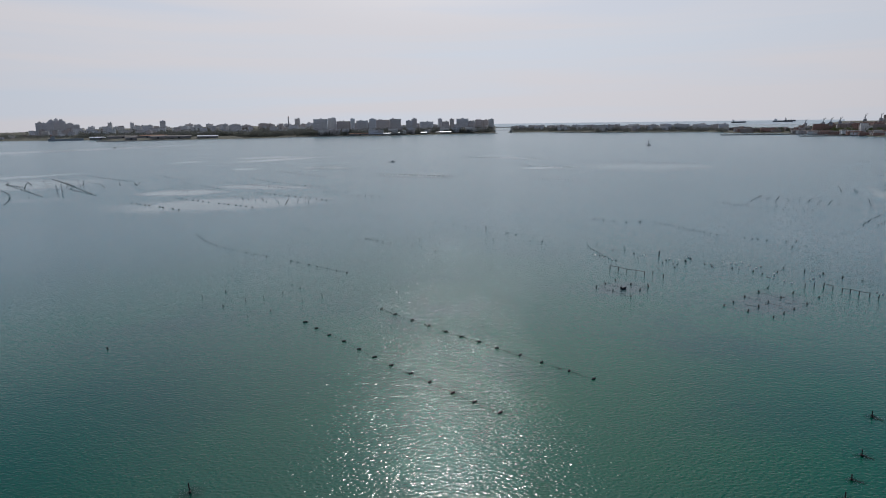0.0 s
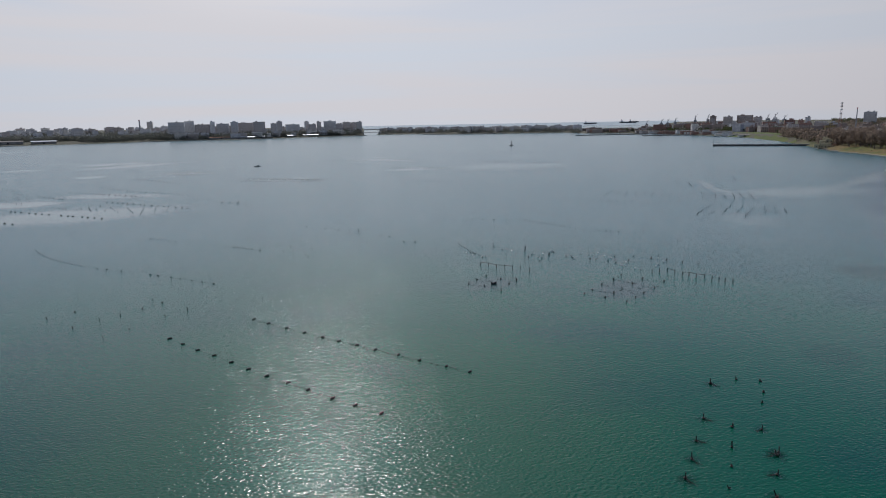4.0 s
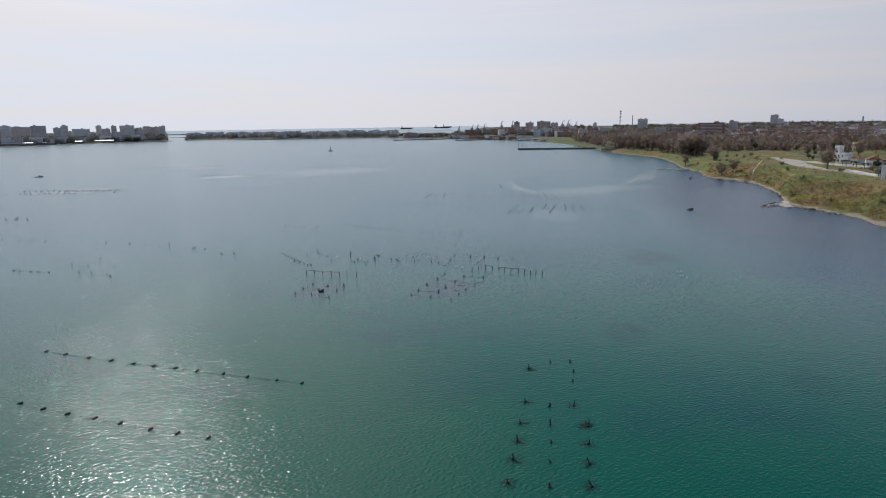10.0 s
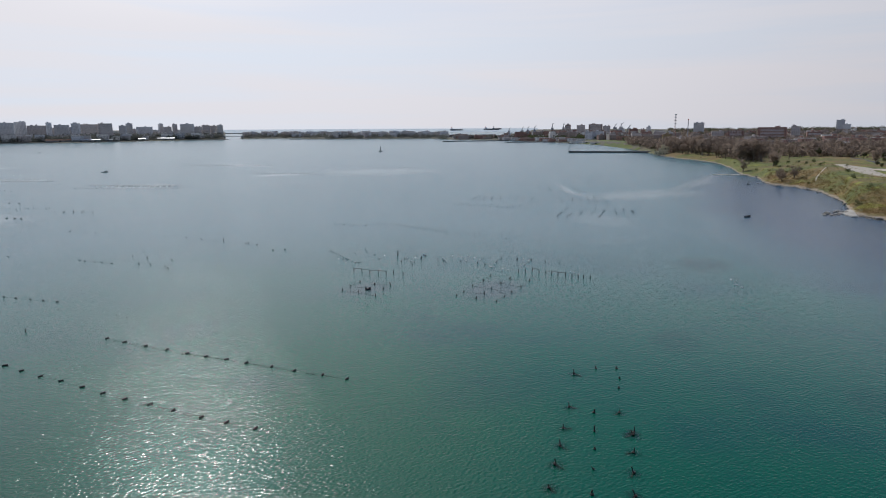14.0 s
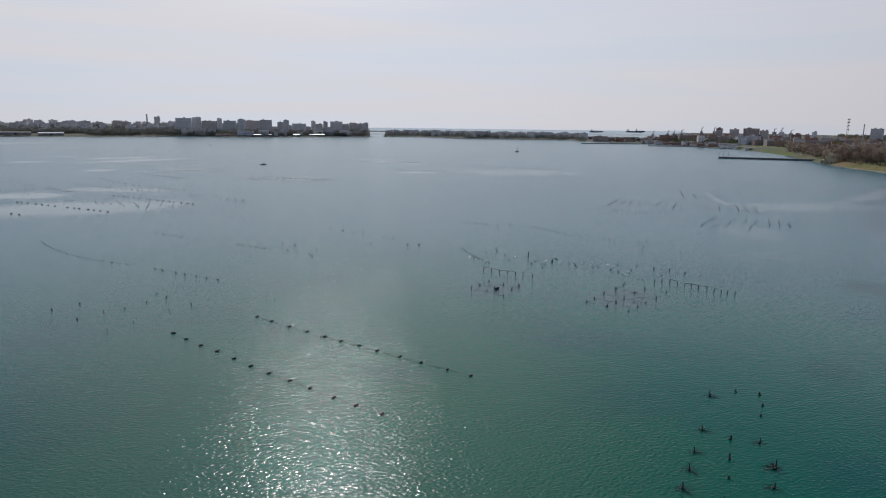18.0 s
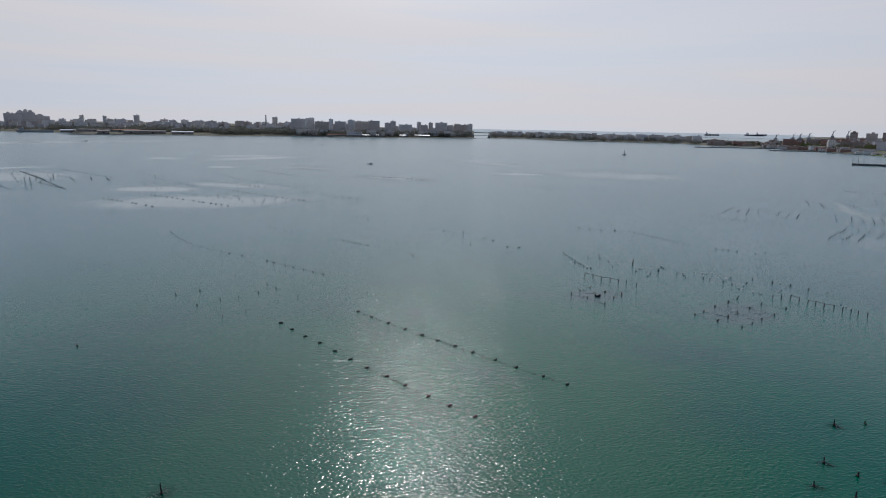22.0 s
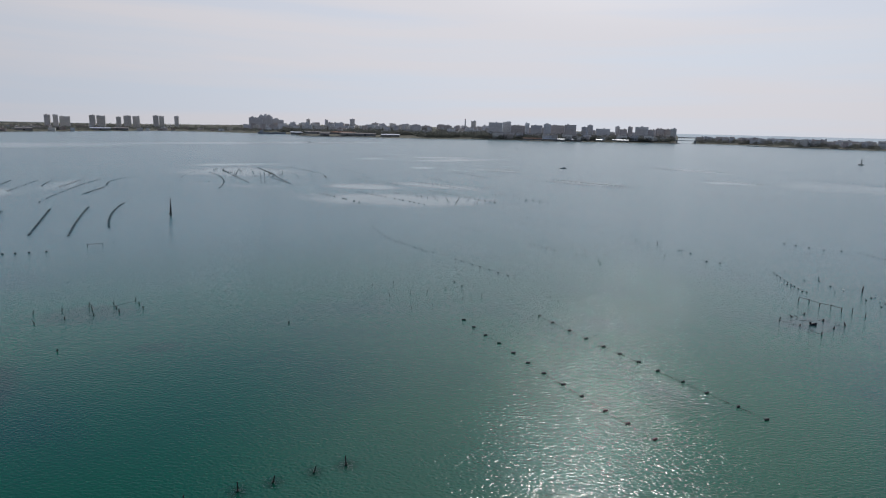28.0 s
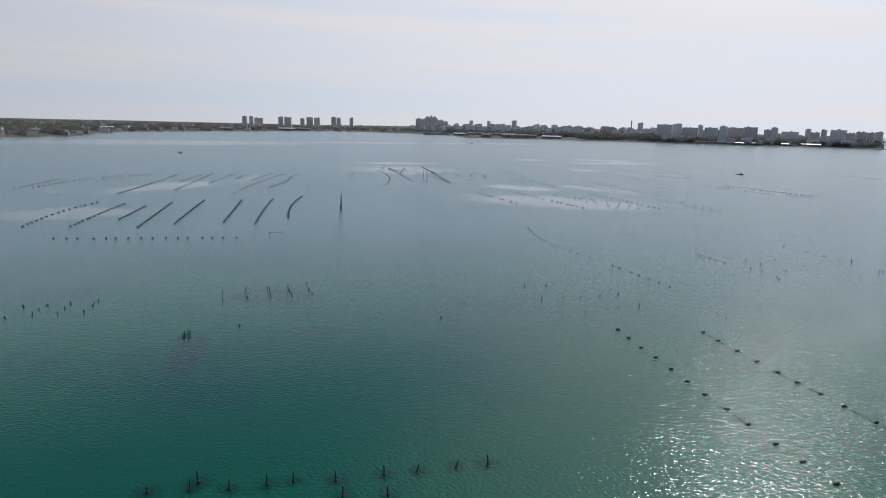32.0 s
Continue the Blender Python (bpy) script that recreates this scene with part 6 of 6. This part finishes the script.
# ---- trees and scrub ----
def tree(seed, label, tall, spread, leaf, leaves=420, bare=False, size=0.5):
    """Tapered trunk, forking limbs, and a crown of many small leaf sprays in uneven clumps."""
    r = random.Random(seed)
    t = thing("tree", label, "tree", "shore trees")
    bm = bmesh.new()
    rod(bm, (0, 0, -0.4), (r.uniform(-0.2, 0.2), r.uniform(-0.2, 0.2), tall * 0.35), tall * 0.035, tall * 0.025, 7)
    tips = []
    for i in range(8):
        a = 2 * math.pi * i / 8 + r.uniform(-0.3, 0.3)
        reach = spread * r.uniform(0.45, 0.95)
        low = r.uniform(0.18, 0.34)
        mid = Vector((math.cos(a) * reach * 0.55, math.sin(a) * reach * 0.55, tall * (low + r.uniform(0.12, 0.22))))
        tip = Vector((math.cos(a) * reach * 0.9, math.sin(a) * reach * 0.9, tall * r.uniform(0.5, 0.92)))
        rod(bm, (0, 0, tall * low), mid, tall * 0.016, tall * 0.011, 5)
        rod(bm, mid, tip, tall * 0.011, tall * 0.004, 4)
        tips += [tip, mid.lerp(tip, 0.5) + Vector((0, 0, tall * 0.08)), mid]
    tips += [Vector((0, 0, tall * 0.92)), Vector((0, 0, tall * 0.75)), Vector((0.3, 0, tall * 0.6))]
    part("trunk", bm, M_TRUNK, t)
    verts, faces = [], []
    for i in range(leaves):
        c = r.choice(tips) + Vector((r.gauss(0, 1), r.gauss(0, 1), r.gauss(0, 0.75))) * spread * 0.17
        u = Vector((r.gauss(0, 1), r.gauss(0, 1), r.gauss(0, 0.7))).normalized()
        v = u.orthogonal().normalized()
        s = size * r.uniform(0.5, 1.2)
        k = 0.22 if bare else 0.7
        n = len(verts)
        verts += [tuple(c - u * s), tuple(c + v * s * k), tuple(c + u * s), tuple(c - v * s * k + u * s * 0.2)]
        faces.append((n, n + 1, n + 2, n + 3))
    soup("crown", verts, faces, leaf, t)
    return t


TREES = [tree(1, "tall bare brown winter tree on the shore", 12, 4.2, M_TWIG, 900, True, 0.7), tree(2, "spreading bare brown winter tree", 10, 4.4, M_TWIG, 900, True, 0.65),
         tree(3, "bare winter tree with brownish twigs", 13.5, 3.8, M_TWIG, 900, True, 0.75), tree(4, "round olive-green tree near the water", 6.5, 3.4, M_LEAF, 700, False, 0.42),
         tree(5, "dark evergreen tree with a dense crown", 9, 3.4, M_PINE, 750, False, 0.5)]
tree_used = set()


def tree_at(kind, x, y, s):
    src = TREES[kind]
    m = pose(x, y, ground_at(x, y), 0, 0, rnd.uniform(0, 360)) @ Matrix.Diagonal((s, s, s * rnd.uniform(0.85, 1.15), 1))
    if kind not in tree_used:
        tree_used.add(kind)
        src.matrix_basis = m
        return
    copy_thing(src, m)


for i in range(150):
    az = rnd.uniform(44.0, 51.5)
    d = float(shore(np.array(az))) + 46 + rnd.random() ** 1.2 * 150 + max(0, az - 48.5) * 30
    tree_at(rnd.choice((0, 1, 2, 0, 2, 1)), *polar(az, d), rnd.uniform(0.95, 1.45))
for i in range(34):
    az = rnd.uniform(40.6, 44.2)
    d = float(shore(np.array(az))) + rnd.uniform(24, 150)
    tree_at(rnd.choice((0, 2, 3, 4)), *polar(az, d), rnd.uniform(0.7, 1.1))
for i in range(80):
    az = rnd.uniform(52, 67)
    d = rnd.uniform(700 if az < 58 else 590, 940)
    tree_at(rnd.choice((0, 1, 2, 0, 3, 4)), *polar(az, d), rnd.uniform(0.7, 1.2))
for x, y, k, s in ((399, 291, 1, 0.75), (384, 289, 1, 0.6), (392, 297, 0, 0.6), (396, 223, 1, 1.1), (466, 360, 0, 1.1), (474, 366, 1, 1.0), (458, 352, 3, 1.0), (445, 372, 0, 0.9), (428, 384, 3, 0.6),
                   (430, 212, 3, 0.9), (420, 206, 4, 0.8), (470, 268, 4, 0.5), (480, 282, 3, 0.6), (488, 290, 4, 0.55)):
    tree_at(k, x, y, s)


def palm(seed, tall):
    """A short date palm: rough tapered trunk and a crown of arching, folded fronds."""
    r = random.Random(seed)
    t = thing("palm_tree", "short dark green palm in the villa yard", "palm", "yard palms")
    bm = bmesh.new()
    for i in range(5):
        rod(bm, (0.04 * math.sin(i), 0, tall * i / 5 - 0.2), (0.04 * math.sin(i + 1), 0, tall * (i + 1) / 5 - 0.15), 0.26 - 0.015 * i, 0.2 - 0.012 * i, 8)
    part("trunk", bm, M_TRUNK, t)
    for i in range(18):
        a = 2.4 * i + r.uniform(-0.2, 0.2)
        up = r.uniform(0.2, 1.1)
        reach = r.uniform(1.5, 2.1)
        verts, faces = [], []
        for k in range(6):
            q = k / 5
            d = reach * q
            z = tall + up * q * 1.3 - 1.5 * q * q * (1.2 - 0.4 * up)
            w = 0.32 * math.sin(math.pi * min(0.97, q * 0.9 + 0.12))
            c, sn = math.cos(a), math.sin(a)
            for side, drop in ((-1, 0.12), (0, 0.0), (1, 0.12)):
                verts.append((d * c - side * w * sn, d * sn + side * w * c, z - drop))
        for k in range(5):
            for m0 in (0, 1):
                p = 3 * k + m0
                faces.append((p, p + 1, p + 4, p + 3))
        soup("frond", verts, faces, M_LEAF, t)
    return t


yard_palm = palm(3, 3.2)
for k, (x, y, sc) in enumerate([(430, 238, 1.0), (431, 233, 0.9), (428, 229, 1.1), (429, 225, 0.95), (425, 221, 1.0), (439, 247, 0.85), (421, 214, 0.9)]):
    m = pose(x, y, ground_at(x, y) + 0.2, 0, 0, 50 * k) @ Matrix.Diagonal((sc, sc, sc, 1))
    if k:
        copy_thing(yard_palm, m)
    else:
        yard_palm.matrix_basis = m

wall_run = thing("garden_wall", "low white wall along the shore road", "wall", m=pose(0, 0, 0))
for k in range(9):
    x0, y0 = 398 - 4.1 * k, 214 - 4.7 * k
    bm = bmesh.new()
    box(bm, x0, y0, ground_at(x0, y0) - 0.4, 6.1, 0.35, 1.5, math.atan2(4.7, 4.1))
    part("wall_bay", bm, M_WHITE, wall_run)

van = thing("van", "dark blue van parked beside the shore road", "van", m=pose(386, 188, ground_at(386, 188) + 0.1, 0, 0, 50))
bm = bmesh.new()
box(bm, -0.5, 0, 0.45, 4.2, 2.0, 2.0, 0, 0.96)
box(bm, 2.3, 0, 0.45, 1.5, 1.9, 1.1, 0, 0.94)
part("body", bm, M_HULL, van)
bm = bmesh.new()
box(bm, 1.62, 0, 1.5, 0.35, 1.75, 0.75, 0, 0.9)
part("windscreen", bm, M_GLASS, van)
for wx in (-1.7, 2.1):
    for wy in (-0.92, 0.92):
        bm = bmesh.new()
        rod(bm, (wx, wy - 0.11, 0.36), (wx, wy + 0.11, 0.36), 0.36, n=12)
        part("wheel", bm, M_DRUM, van)


def woods(name, label, material, spots, size, per=70):
    """A far wood: thousands of small leaf sprays heaped into uneven crowns."""
    r = np.random.default_rng(len(spots))
    c = np.array(spots)
    n = len(c)
    off = r.normal(0, 1, (n, per, 3)) * np.array([0.42, 0.42, 0.30])
    scale = (size * r.uniform(0.6, 1.35, n))[:, None, None]
    centre = c[:, None, :] + off * scale
    centre[..., 2] = np.maximum(centre[..., 2] + scale[..., 0] * 0.55, c[:, None, 2] + 0.2)
    u = r.normal(0, 1, (n, per, 3))
    u /= np.linalg.norm(u, axis=-1, keepdims=True)
    v = np.cross(u, r.normal(0, 1, (n, per, 3)))
    v /= np.linalg.norm(v, axis=-1, keepdims=True)
    s = scale * r.uniform(0.08, 0.17, (n, per, 1))
    quad = np.stack([centre - u * s, centre + v * s * 0.8, centre + u * s, centre - v * s * 0.8], 2).reshape(-1, 3)
    faces = np.arange(len(quad)).reshape(-1, 4)
    return tagged(soup(name, quad.tolist(), faces.tolist(), material), label, "trees", kind="stuff")


def spots(n, az0, az1, near, far, rise=0.0, absolute=False):
    out = []
    for i in range(n):
        az = rnd.uniform(az0, az1)
        d = rnd.uniform(near, far) if absolute else float(shore(np.array(az))) + rnd.uniform(near, far)
        x, y = polar(az, d)
        z = ground_at(x, y)
        if z > 0.6:
            out.append((x, y, z + rise))
    return out


woods("town_trees", "dark belt of trees along the far town shore", M_HAZED, spots(1000, -18, 4.6, 30, 120) + spots(500, -30, -18, 95, 190) + spots(700, -30, 4.6, 120, 420), 10)
woods("western_trees", "dark wood on the low western shore", M_HAZED, spots(1100, -70, -29, 35, 300) + spots(1000, -70, -29, 300, 1100) + spots(900, -72, -33, 1100, 2500, -2.0), 6.2)
woods("island_trees", "grey-green trees covering the island", M_HAZED, spots(520, 6.4, 24.5, 12, 215), 9)
woods("dock_trees", "dark scattered trees on the dockyard spit", M_LEAF, spots(160, 25.2, 31, 14, 220), 6)
woods("harbour_trees", "brown and green trees in the harbour district", M_LEAF, spots(450, 30.0, 36.5, 50, 600) + spots(800, 36.5, 44, 200, 900), 7.5)
woods("eastern_trees", "wide brown winter woodland behind the fields", M_TWIG, spots(1700, 44, 70, 860, 1900, absolute=True) + spots(1100, 44, 70, 1900, 3600, absolute=True), 7, 110)
woods("eastern_evergreens", "dark evergreens scattered through the winter woodland", M_PINE, spots(420, 46, 70, 820, 2600, absolute=True), 7, 100)
woods("hilltop_trees", "dark trees on the eastern skyline", M_PINE, spots(420, 60, 70, 2200, 3000, absolute=True) + spots(500, 44, 60, 2500, 4200, absolute=True), 9)
woods("grove_trees", "brown bare trees crowded behind the shore trees", M_TWIG, spots(170, 43.5, 51, 120, 300) + spots(110, 40.8, 44, 50, 220) + spots(120, 52, 67, 720, 950, absolute=True), 8.5, 150)
woods("bank_scrub", "dry brown reeds and scrub on the bank", M_REED, spots(1700, 52, 66, 7, 60), 1.1, 20)
woods("green_scrub", "yellow-green scrub and weeds on the bank", M_SHRUB, spots(800, 48, 66, 20, 170), 0.9, 18)
woods("bank_bushes", "dark bushes on the grassy bank", M_LEAF, spots(60, 46, 66, 14, 200), 1.7, 110)
